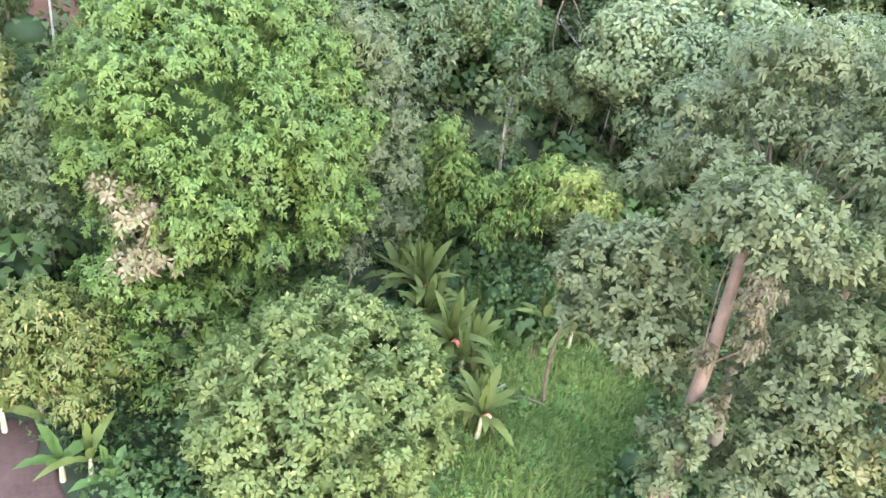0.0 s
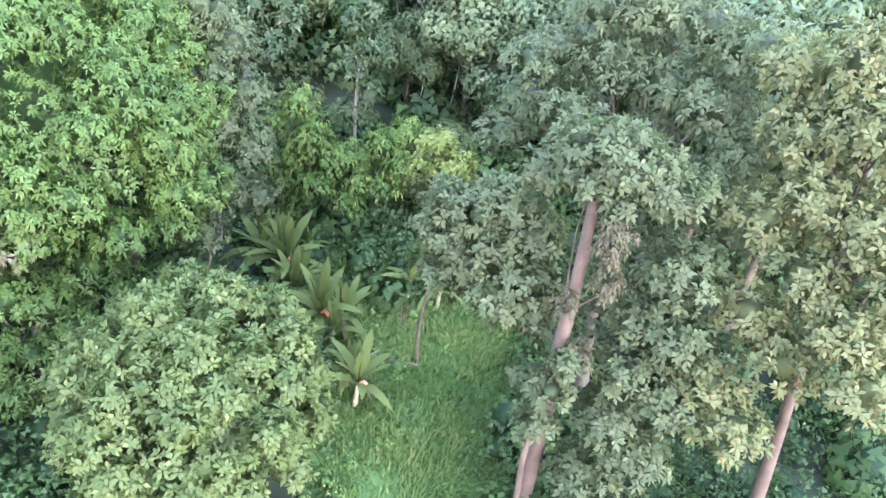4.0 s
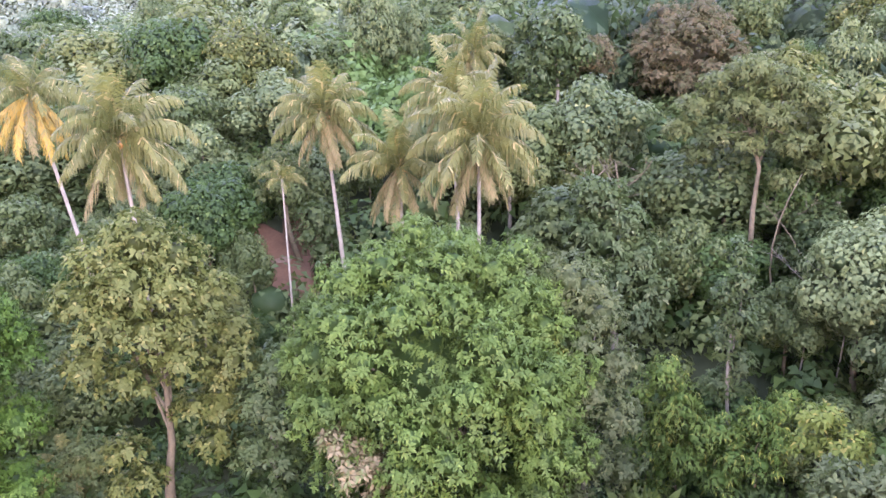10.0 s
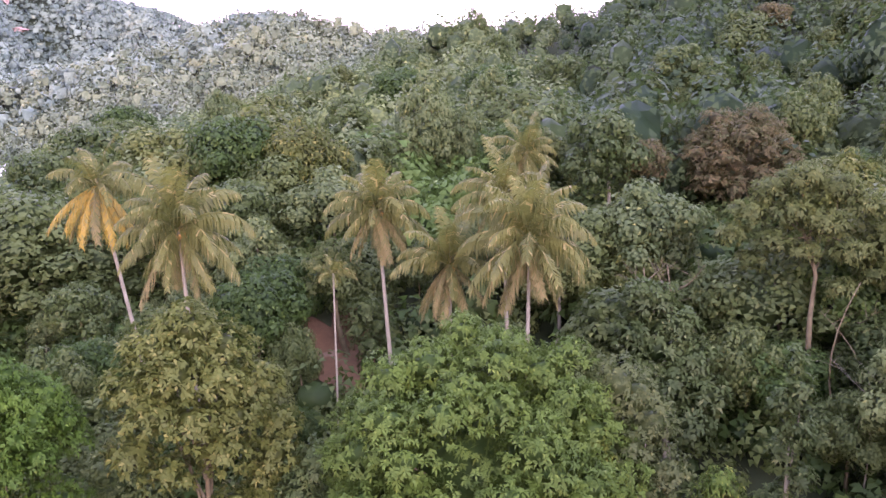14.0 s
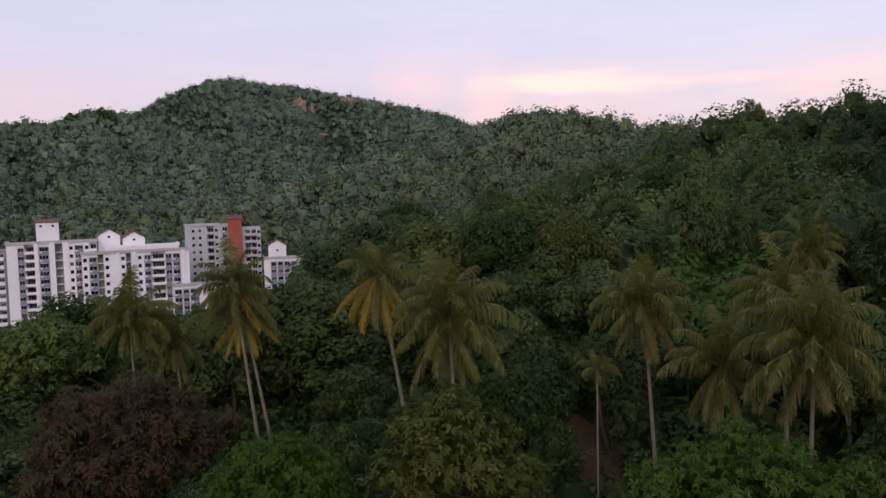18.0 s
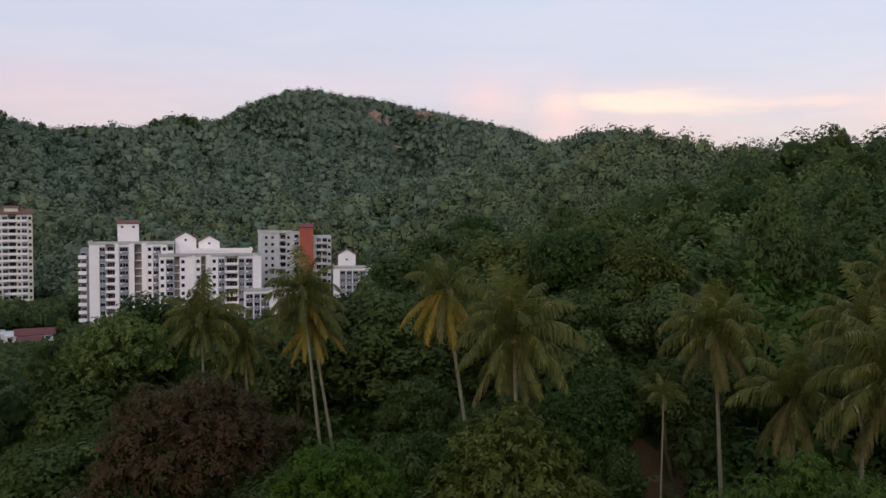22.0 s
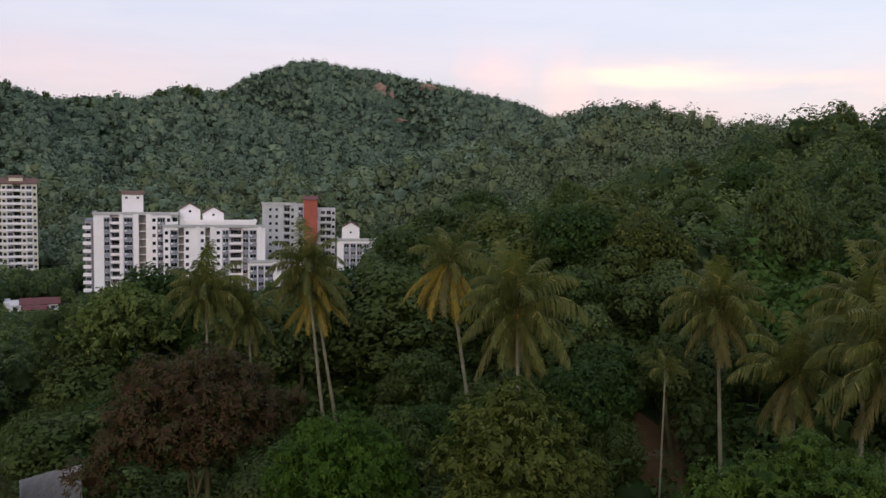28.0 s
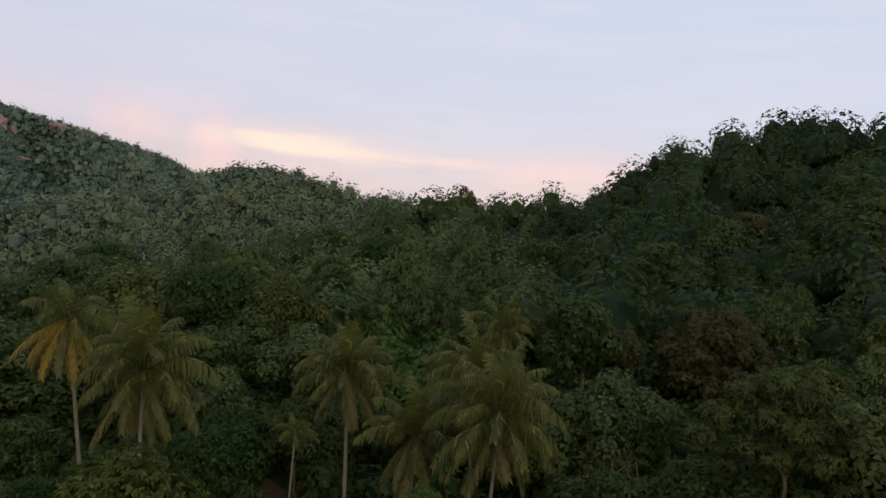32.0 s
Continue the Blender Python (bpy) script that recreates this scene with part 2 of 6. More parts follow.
SOIL = rough_surface("undergrowth_soil", (0.010, 0.016, 0.0045), (0.025, 0.034, 0.010), 0.12, 0.95, 0.4, 12)
RED_EARTH = rough_surface("red_earth", (0.050, 0.031, 0.014), (0.110, 0.066, 0.030), 0.5, 0.95, 0.4)
COCONUT = rough_surface("coconut_husk", (0.22, 0.14, 0.03), (0.40, 0.22, 0.05), 2.0, 0.5, 0.1)


# ---- helpers of this scene ----
def at(bearing_deg, dist, z=0.0):
    a = radians(bearing_deg)
    return Vector((dist * math.sin(a), dist * math.cos(a), z))


def seen_at(bearing_deg, dist, elevation):
    """A place by bearing, level distance and elevation from the balcony."""
    return at(bearing_deg, dist, EYE + dist * math.tan(radians(elevation)))


def smooth(a, b, v):
    k = np.clip((v - a) / (b - a), 0, 1)
    return k * k * (3 - 2 * k)


def ridge(az, r, bearings, tops, dists, foot, canopy, spur=0.0, turns=0.3, floor=-8.0):
    """A ridge of hills: its crest's elevation along the bearings, its distance, and the distance of its foot."""
    d = np.interp(az, bearings, dists)
    crest = EYE + d * np.tan(np.radians(np.interp(az, bearings, tops))) - canopy
    f = np.interp(az, bearings, foot)
    up = np.clip((r - f) / (d - f), 0, 1)
    up = up ** 0.85 * (1 - 0.12 * np.sin(up * math.pi))
    spurs = spur * 4 * up * (1 - up) * (np.sin(az * turns + 2.5 * up) + 0.5 * np.sin(az * turns * 2.3 + 4 * up + 1.3))
    down = 1 - 0.75 * smooth(0, 1, (r - d) / (1.2 * d))
    return floor + (crest - floor) * np.where(r < d, up, down) + spurs


def ground(x, y):
    """Height of the ground: a valley floor on the left, a slope up to the right, three ridges behind."""
    x, y = np.asarray(x, float), np.asarray(y, float)
    r, az = np.hypot(x, y), np.degrees(np.arctan2(x, y))
    rise = np.interp(az, [-90, -45, -25, -8, 40, 90], [0, 4, 12, 19, 22, 8])
    base = 8 + rise * smooth(36, 110, r) + 0.5 * np.sin(x * 0.21 + 1.0) * np.cos(y * 0.17) * smooth(10, 60, r)
    base = base - 17 * smooth(85, 210, r) * smooth(26, 38, -az)
    base = base - 13 * smooth(150, 290, r) * np.maximum(smooth(22, 29, -az) - smooth(26, 38, -az), 0)
    front = np.clip((np.abs(az) < 120) * (125 - np.abs(az)) / 40, 0, 1)
    far = ridge(az, r, [-90, -50, -43.5, -40, -38.1, -37, -34.9, -32.7, -29.4, -25.6, -21.8, -18.5, -16.6, -10, 5, 90],
                [2, 2.5, 3.5, 4.6, 5.6, 6.5, 7.3, 7.7, 7.3, 6.65, 5.85, 5.25, 4.2, 2.5, 2.0, 2.0],
                [1000] * 16, [600] * 16, 8, 19.0, 0.62)
    shoulder = ridge(az, r, [-90, -60, -51.6, -48.1, -45.6, -43.6, -40.9, -38.1, -36, -33, -30, -27, -20, 90],
                     [5.6, 6.4, 5.45, 4.7, 4.9, 4.8, 5.7, 5.4, 4.4, 3.3, 2.6, 2.2, 0.5, 0.5],
                     [760] * 14, [460, 460, 460, 450, 440, 430, 420] + [420] * 7, 8, 9.0, 0.9)
    far = np.maximum(far, shoulder)
    middle = ridge(az, r, [-70, -60, -51, -48, -45, -41.6, -37.4, -32.3, -28.5, -24.8, -21, -18.4, -16.4, -13.6, -10, -7.2, -4.1, -1.8, 2, 8, 12, 40],
                   [-2.5, -2, -1.0, -0.8, -1.0, -0.5, -0.6, -0.1, 0.5, 1.5, 2.5, 3.1, 4.15, 4.9, 4.85, 4.25, 3.85, 3.4, 3.3, 3.4, 3, 2],
                   [540, 540, 530, 520, 510, 500, 480, 470, 470, 470, 470, 480, 480, 470, 450, 430, 400, 370, 340, 320, 300, 280], [440, 440, 435, 425, 400, 385, 385, 380, 368, 290, 240, 220, 200, 190, 180, 170, 170, 170, 160, 160, 160, 160], 7, 5.0, 0.6)
    near = ridge(az, r, [-42, -30, -20, -16, -13.5, -10, -7.5, -4.1, -1.5, 0.5, 4, 6.5, 9.6, 10.8, 12.2, 15.4, 20.7, 24, 40, 70, 110],
                 [-16, -8.5, -4.0, -2.0, -1.0, -0.2, 1.1, 2.6, 3.3, 4.15, 4.6, 5.15, 5.25, 6.05, 7.4, 9.0, 10.2, 9.9, 10.3, 10, 8],
                 [170, 170, 180, 185, 190, 200, 210, 220, 225, 225, 225, 225, 225, 225, 225, 225, 220, 215, 200, 180, 160], [110, 110, 110, 108, 110, 115, 120, 122, 122, 120, 115, 105, 98, 92, 90, 88, 85, 80, 70, 60, 60], 8, 3.0, 0.5, np.interp(az, [-40, -26], [-12, 8]))
    hills = np.maximum(np.maximum(far, middle), near)
    return base + np.maximum(hills - base, 0) * front


def gz(v):
    return float(ground(v[0], v[1]))


def mesh_from(name, verts, faces_n, idx, mats, smooth_faces=False):
    """A mesh from arrays: verts (N, 3), idx flat corner list, faces of faces_n corners each."""
    me = bpy.data.meshes.new(name)
    verts = np.asarray(verts, np.float32)
    idx = np.asarray(idx, np.int32).ravel()
    n = len(idx) // faces_n
    me.vertices.add(len(verts))
    me.vertices.foreach_set("co", verts.ravel())
    me.loops.add(len(idx))
    me.loops.foreach_set("vertex_index", idx)
    me.polygons.add(n)
    me.polygons.foreach_set("loop_start", np.arange(n, dtype=np.int32) * faces_n)
    me.polygons.foreach_set("loop_total", np.full(n, faces_n, np.int32))
    if smooth_faces:
        me.polygons.foreach_set("use_smooth", np.ones(n, bool))
    me.update()
    me.materials.append(mats)
    return me


def quads(name, q, mat):
    """A mesh of loose four-cornered leaves, q of shape (N, 4, 3)."""
    return mesh_from(name, q.reshape(-1, 3), 4, np.arange(len(q) * 4), mat)


def tris(name, q, mat):
    """A mesh of loose three-cornered leaf sprays, q of shape (N, 3, 3)."""
    return mesh_from(name, q.reshape(-1, 3), 3, np.arange(len(q) * 3), mat)


def piece(name, me, parent=None, m=None, label=""):
    """Links a mesh as one part under a thing."""
    ob = new(name, me)
    if parent is not None:
        ob.parent = parent
    if m is not None:
        ob.matrix_basis = m
    return tagged(ob, label)


def part(name, bm, mat, parent=None, label=""):
    me = bpy.data.meshes.new(name)
    bm.to_mesh(me)
    bm.free()
    me.materials.append(mat)
    return piece(name, me, parent, None, label)


def thing(name, place, label, category, group=""):
    ob = new(name)
    ob.empty_display_size = 0.3
    ob.matrix_basis = Matrix.Translation(place)
    return tagged(ob, label, category, group)


def tube(name, pts, radii, mat, sides=8, wobble=0.0, seed=0):
    """A tapered round limb through points."""
    rng = np.random.default_rng(seed)
    pts = [Vector(p) for p in pts]
    vs, ring = [], np.linspace(0, 2 * math.pi, sides, endpoint=False)
    for i, p in enumerate(pts):
        d = (pts[min(i + 1, len(pts) - 1)] - pts[max(i - 1, 0)]).normalized()
        u = d.cross(Vector((0.31, 0.95, 0.05))).normalized()
        v = d.cross(u)
        for a in ring:
            r = radii[i] * (1 + wobble * rng.uniform(-1, 1))
            vs.append(p + u * (r * math.cos(a)) + v * (r * math.sin(a)))
    idx = []
    for i in range(len(pts) - 1):
        for k in range(sides):
            a, b = i * sides + k, i * sides + (k + 1) % sides
            idx += [a, b, b + sides, a + sides]
    for o in (0, (len(pts) - 1) * sides):
        for k in range(1, sides - 2, 2):
            idx += [o, o + k, o + k + 1, o + k + 2]
    return mesh_from(name, [tuple(v) for v in vs], 4, idx, mat, True)


def unit(v):
    return v / np.maximum(np.linalg.norm(v, axis=-1, keepdims=True), 1e-9)


def foliage(lobes, rng, density, leaf, width, per=8, droop=0.25, spread=(-10, 50), lump=0.16, under=0.45, inner=0.35, up=0.6, rise=0.12):
    """Tufts of leaves over lobes (centre, radius, height radius); returns leaves of shape (N, 4, 3) and the way each faces."""
    cs, axes, outs = [], [], []
    for ci, (c, r, h) in enumerate(lobes):
        c = np.array(c)
        n = max(12, int(density * 4 * math.pi * (r * r + 2 * r * h) / 3))
        d = unit(rng.normal(size=(n, 3)))
        d = d[(d[:, 2] > -0.25) | (rng.random(n) < under)]
        bumps = 1 + lump * (np.sin(d[:, 0] * 5.1 + ci) * np.cos(d[:, 1] * 4.7 + 2 * ci) + 0.6 * np.sin(d[:, 2] * 9 + d[:, 0] * 8 + ci * 3))
        depth = np.where(rng.random(len(d)) < inner, rng.uniform(0.45, 0.85, len(d)), rng.uniform(0.86, 1.06, len(d)))
        pos = c + d * (bumps * depth)[:, None] * np.array([r, r, h])
        keep = np.ones(len(d), bool)
        for cj, (c2, r2, h2) in enumerate(lobes):
            if cj != ci:
                keep &= np.linalg.norm((pos - np.array(c2)) / np.array([r2, r2, h2]), axis=1) > 0.72
        cs.append(pos[keep])
        outs.append(d[keep])
        axes.append(unit(d[keep] * 0.7 + np.array([0, 0, up]) + rng.normal(size=(keep.sum(), 3)) * 0.35))
    c, a = np.concatenate(cs), np.concatenate(axes)
    n = len(c)
    ref = np.where(np.abs(a[:, 2:3]) < 0.9, np.array([[0.0, 0, 1]]), np.array([[1.0, 0, 0]]))
    u = unit(np.cross(a, ref))
    v = np.cross(a, u)
    ph = rng.uniform(0, 2 * math.pi, (n, 1)) + np.arange(per) * 2 * math.pi / per + rng.normal(size=(n, per)) * 0.3
    be = np.radians(rng.uniform(spread[0], spread[1], (n, per)))
    e = u[:, None] * np.cos(ph)[..., None] + v[:, None] * np.sin(ph)[..., None]
    d = e * np.cos(be)[..., None] + a[:, None] * np.sin(be)[..., None]
    ln = leaf * rng.uniform(0.65, 1.25, (n, per, 1))
    side = unit(np.cross(d, a[:, None] + 1e-3)) * (width / leaf) * ln * 0.5
    base = np.repeat(c[:, None], per, 1) + d * ln * 0.08
    mid = base + d * ln * 0.5 + a[:, None] * ln * rise
    tip = base + d * ln + np.array([0, 0, -1]) * ln * droop * rng.uniform(0.4, 1.6, (n, per, 1))
    q = np.stack([base, mid + side, tip, mid - side], 2).reshape(-1, 4, 3)
    out = np.repeat(np.concatenate(outs), per, 0)
    own = unit(np.cross(q[:, 2] - q[:, 0], q[:, 1] - q[:, 3]))
    own *= np.where((own * (out + np.array([0, 0, 0.3]))).sum(1, keepdims=True) < 0, -1, 1)
    face = unit(out * 0.75 + np.array([0, 0, 0.3]) + own * 0.28)
    turned = (np.cross(q[:, 1] - q[:, 0], q[:, 2] - q[:, 0]) * face).sum(1) < 0
    q[turned] = q[turned][:, [0, 3, 2, 1]]
    return q, face


def quad_sphere(n):
    """A unit ball of four-cornered faces, n by n on each of six sides, with shared corners."""
    seen, verts, faces = {}, [], []
    g = np.linspace(-1, 1, n + 1)
    for ax in range(3):
        for sg in (-1, 1):
            for i in range(n):
                for j in range(n):
                    f = []
                    for a, b in ((i, j), (i + 1, j), (i + 1, j + 1), (i, j + 1)):
                        p = [0, 0, 0]
                        p[ax], p[(ax + 1) % 3], p[(ax + 2) % 3] = sg, g[a] * sg, g[b]
                        k = tuple(round(v, 4) for v in p)
                        if k not in seen:
                            seen[k] = len(verts)
                            verts.append(p)
                        f.append(seen[k])
                    faces.append(f)
    return unit(np.array(verts, float)), np.array(faces)


BALLS = {n: quad_sphere(n) for n in (1, 2, 3)}


def cores(lobes, rng, share=0.62, n=3):
    """The dense leaf mass inside each lobe: corners and faces."""
    v, f = BALLS[n]
    bumps = [1 + 0.16 * np.sin(v[:, :1] * 5 + k) * np.cos(v[:, 1:2] * 4.3 + 2 * k) + rng.uniform(-0.16, 0.16, (len(v), 1)) for k in range(len(lobes))]
    vs = np.concatenate([np.array(c) + v * bumps[k] * np.array([r, r, h]) * share for k, (c, r, h) in enumerate(lobes)])
    return vs, np.concatenate([f + k * len(v) for k in range(len(lobes))])


def leaf_mass(name, q, core, mat, tones=None, corners=4, normals=None):
    """One crown: loose leaves q (N, corners, 3) over a rounded inner mass, which is coloured darker as inner shade."""
    vs, f = core
    me = mesh_from(name, np.concatenate([vs, q.reshape(-1, 3)]), corners, np.concatenate([f.ravel(), np.arange(len(q) * corners) + len(vs)]), mat)
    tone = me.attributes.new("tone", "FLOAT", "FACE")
    # cores darker than leaves: the crown's inner shade is put into colour
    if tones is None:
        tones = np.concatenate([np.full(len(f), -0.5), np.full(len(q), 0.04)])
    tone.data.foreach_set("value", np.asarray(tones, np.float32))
    if normals is not None:
        # leaves share the roundness of the clump that carries them
        me.normals_split_custom_set_from_vertices(unit(np.asarray(normals, float)).tolist())
    return me


def limb_points(a, b, rng, sag=0.1, n=5):
    a, b = Vector(a), Vector(b)
    ln = (b - a).length
    off = Vector(rng.normal(size=3)) * ln * 0.05
    return [a.lerp(b, k) + off * math.sin(k * math.pi) + Vector((0, 0, sag * ln * math.sin(k * math.pi))) for k in np.linspace(0, 1, n)]


def tree(name, label, foot, lobes, leaf_kind, bark, seed, density=3.2, leaf=0.45, width=0.14, trunk_r=0.3, fork=0.45, crown_name="crown", limbs=5, group="", core=0.45, **look_of):
    """A tree at foot (world place) with crown lobes (world centre, radius, height radius): trunk, limbs, crown."""
    rng = np.random.default_rng(seed)
    ob = thing(name, foot, label, "tree", group)
    f = Vector(foot)
    rel = [((Vector(c) - f), r, h) for c, r, h in lobes]
    mean = sum((c for c, r, h in rel), Vector()) / len(rel)
    crotch = Vector((mean.x * 0.6, mean.y * 0.6, max(mean.z * fork, 0.5)))
    top = Vector((mean.x, mean.y, mean.z))
    pts = limb_points((0, 0, -0.4), crotch, rng, 0.0, 5) + limb_points(crotch, top, rng, 0.03, 4)[1:]
    piece("trunk", tube("trunk", pts, np.linspace(trunk_r * 1.25, trunk_r * 0.35, len(pts)), bark, 9, 0.08, seed), ob)
    order = sorted((l for l in rel if l[0].z > crotch.z * 0.8), key=lambda l: -l[1])[:limbs]
    for i, (c, r, h) in enumerate(order):
        q = limb_points(crotch.lerp(top, 0.12 * i), c + Vector((0, 0, h * 0.3)), rng, 0.06, 6)
        piece("limb", tube("limb", q, np.linspace(trunk_r * 0.34, trunk_r * 0.07, 6), bark, 6, 0.08, seed + i), ob)
    shape = [(tuple(c), r, h) for c, r, h in rel]
    q, face = foliage(shape, rng, density, leaf, width, **look_of)
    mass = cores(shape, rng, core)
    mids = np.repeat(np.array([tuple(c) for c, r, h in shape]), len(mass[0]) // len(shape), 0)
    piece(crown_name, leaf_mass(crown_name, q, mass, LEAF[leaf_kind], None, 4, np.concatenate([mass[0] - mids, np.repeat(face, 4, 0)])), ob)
    return ob


def lobe(bearing_deg, dist, elevation, r, h=None):
    return (seen_at(bearing_deg, dist, elevation), r, h or r)


def foot_at(bearing_deg, dist):
    p = at(bearing_deg, dist)
    return (p.x, p.y, gz(p))


def dome(rng, centre, radius, height, n, lr, low=1.35):
    """Lobes that make up one rounded crown round a centre."""
    out = [(Vector(centre), radius * 0.72, height * 0.72)]
    for i in range(n):
        k = (i + 0.5) / n
        z = 1 - low * k
        a = i * 2.39996 + rng.uniform(-0.3, 0.3)
        s = math.sqrt(max(0, 1 - z * z))
        f = 0.74 * rng.uniform(0.9, 1.1)
        out.append((Vector(centre) + Vector((s * math.cos(a) * radius * f, s * math.sin(a) * radius * f, z * height * f)), lr * rng.uniform(0.8, 1.2), lr * rng.uniform(0.7, 1.0)))
    return out


# ---- ground: one sheet to the horizon ----
def terrain():
    az = np.concatenate([np.linspace(-78, 78, 235), np.linspace(82, 278, 50)])
    rr = np.concatenate([[0.0], np.geomspace(4, 4500, 120)])
    A, Rr = np.meshgrid(np.radians(az), rr, indexing="ij")
    x, y = Rr * np.sin(A), Rr * np.cos(A)
    v = np.stack([x, y, ground(x, y)], -1).reshape(-1, 3)
    n, k = len(az), len(rr)
    i, j = np.meshgrid(np.arange(n), np.arange(k - 1), indexing="ij")
    i2 = (i + 1) % n
    idx = np.stack([i * k + j, i2 * k + j, i2 * k + j + 1, i * k + j + 1], -1)
    ob = new("ground", mesh_from("ground", v, 4, idx[..., ::-1].ravel(), SOIL, True))
    tagged(ob, "leaf-littered dark green forest floor of valley and hills", "ground", kind="structure")


terrain()

# ---- the large trees near the balcony ----
R1 = np.random.default_rng(11)
mango = tree("mango_tree", "large dense mango tree with drooping bright green leaves", foot_at(6.4, 43), dome(R1, seen_at(1.4, 42, -25.7), 9.6, 9.7, 90, 1.45, 1.7),
             "mango", BARK_BROWN, 1, density=7.5, leaf=0.28, width=0.105, per=9, droop=0.28, trunk_r=0.38, spread=(-20, 50), core=0.46, inner=0.25)
# brown young shoots on the mango's flank
fl = foliage([(tuple(seen_at(-4.6, 36.0, -31.2) - mango.location), 1.3, 1.0), (tuple(seen_at(-2.4, 35.3, -33.4) - mango.location), 1.3, 1.0),
              (tuple(seen_at(-6.6, 36.6, -29.6) - mango.location), 0.8, 0.7), (tuple(seen_at(-5.2, 35.8, -34.2) - mango.location), 1.1, 0.8)], R1, 8, 0.40, 0.16, 8, 0.2)[0]
piece("young_foliage", quads("young_foliage", fl, LEAF["flush"]), mango, None, "clusters of pale brown young leaves")
TUFT = dict(per=8, droop=0.12, spread=(-15, 60), leaf=0.33, width=0.14, core=0.44)
tree("tree", "small grey-green tree leaning on a mango tree", foot_at(12, 45), [lobe(10.8, 43.5, -19.5, 1.5, 1.8), lobe(12.0, 44, -20.2, 1.4, 1.8), lobe(12.9, 44, -22.0, 1.6, 1.8), lobe(11.4, 43, -23.5, 1.7, 1.8), lobe(13.9, 43.5, -24.8, 1.5, 1.6), lobe(12.4, 42.5, -26.8, 1.7, 1.7), lobe(10.2, 41.8, -28.5, 1.5, 1.6),
     lobe(14.2, 42.5, -28.5, 1.6, 1.7), lobe(12.6, 41.5, -31.0, 1.6, 1.5), lobe(15.0, 42.0, -31.6, 1.3, 1.4), lobe(9.2, 40.5, -32.4, 1.6, 1.5), lobe(11.0, 40.5, -33.8, 1.4, 1.3)],
     "greygreen", BARK_GREY, 2, density=7, leaf=0.26, width=0.10, per=7, trunk_r=0.2)
tree("vine_thicket", "lime green creeper hanging in a grey-green tree", foot_at(10.4, 41.0), [lobe(9.6, 41.6, -23.2, 0.5, 0.9), lobe(10.9, 41.2, -26.0, 0.45, 1.2), lobe(10.3, 41.2, -24.6, 0.4, 0.7)], "lime", BARK_BROWN, 3, density=12, leaf=0.24, width=0.11, trunk_r=0.06, limbs=1)
near = tree("tree", "round grey-green tree with tufted leaves near the slope", foot_at(9.5, 27), dome(R1, seen_at(9.6, 27.2, -44.8), 6.7, 5.9, 54, 1.05), "tuft", BARK_BROWN, 4, density=7.5, **TUFT)
tree("tree", "young tree beside a round grey-green tree", foot_at(13.2, 31.5), [lobe(13.2, 30.8, -39.4, 0.9, 1.2), lobe(14.6, 30.0, -40.8, 0.8, 1.0), lobe(12.4, 31.3, -37.6, 0.6, 0.9), lobe(15.8, 29.6, -42.6, 0.8, 0.9)], "greygreen", BARK_GREY, 5, density=9, trunk_r=0.12, **TUFT)
tree("tree", "yellow-green bushy tree under a mango tree", foot_at(-12, 34), [lobe(-12.5, 33.5, -36.6, 1.6, 1.4), lobe(-9.6, 33.5, -38.2, 1.5, 1.3), lobe(-15.2, 33.5, -37.4, 1.6, 1.4), lobe(-11.5, 32.5, -39.5, 1.6, 1.3), lobe(-14.2, 32.5, -40.0, 1.5, 1.2), lobe(-8.2, 32.8, -40.6, 1.4, 1.1), lobe(-10.8, 31.6, -42.2, 1.4, 1.1), lobe(-17.5, 33, -38.8, 1.4, 1.2)], "yellowish", BARK_BROWN, 6, density=7.5, leaf=0.32, width=0.11, per=7, droop=0.4)
tree("tree", "dark green tree beside a mango tree", foot_at(-3, 34), [lobe(-6.8, 36, -35.2, 1.7, 1.6), lobe(-3.6, 35.5, -36.8, 1.8, 1.5), lobe(-0.8, 35.3, -37.5, 1.7, 1.5), lobe(2.6, 36.6, -35.6, 1.8, 1.6), lobe(-6, 34, -39.6, 1.6, 1.4), lobe(-2.6, 34, -40.3, 1.7, 1.4), lobe(1.2, 34.5, -39.4, 1.6, 1.5), lobe(4.5, 35.5, -37.5, 1.5, 1.4), lobe(-4.5, 33, -42.5, 1.4, 1.2)], "mango", BARK_BROWN, 7, density=7.5, leaf=0.31, width=0.105, per=7, droop=0.3)
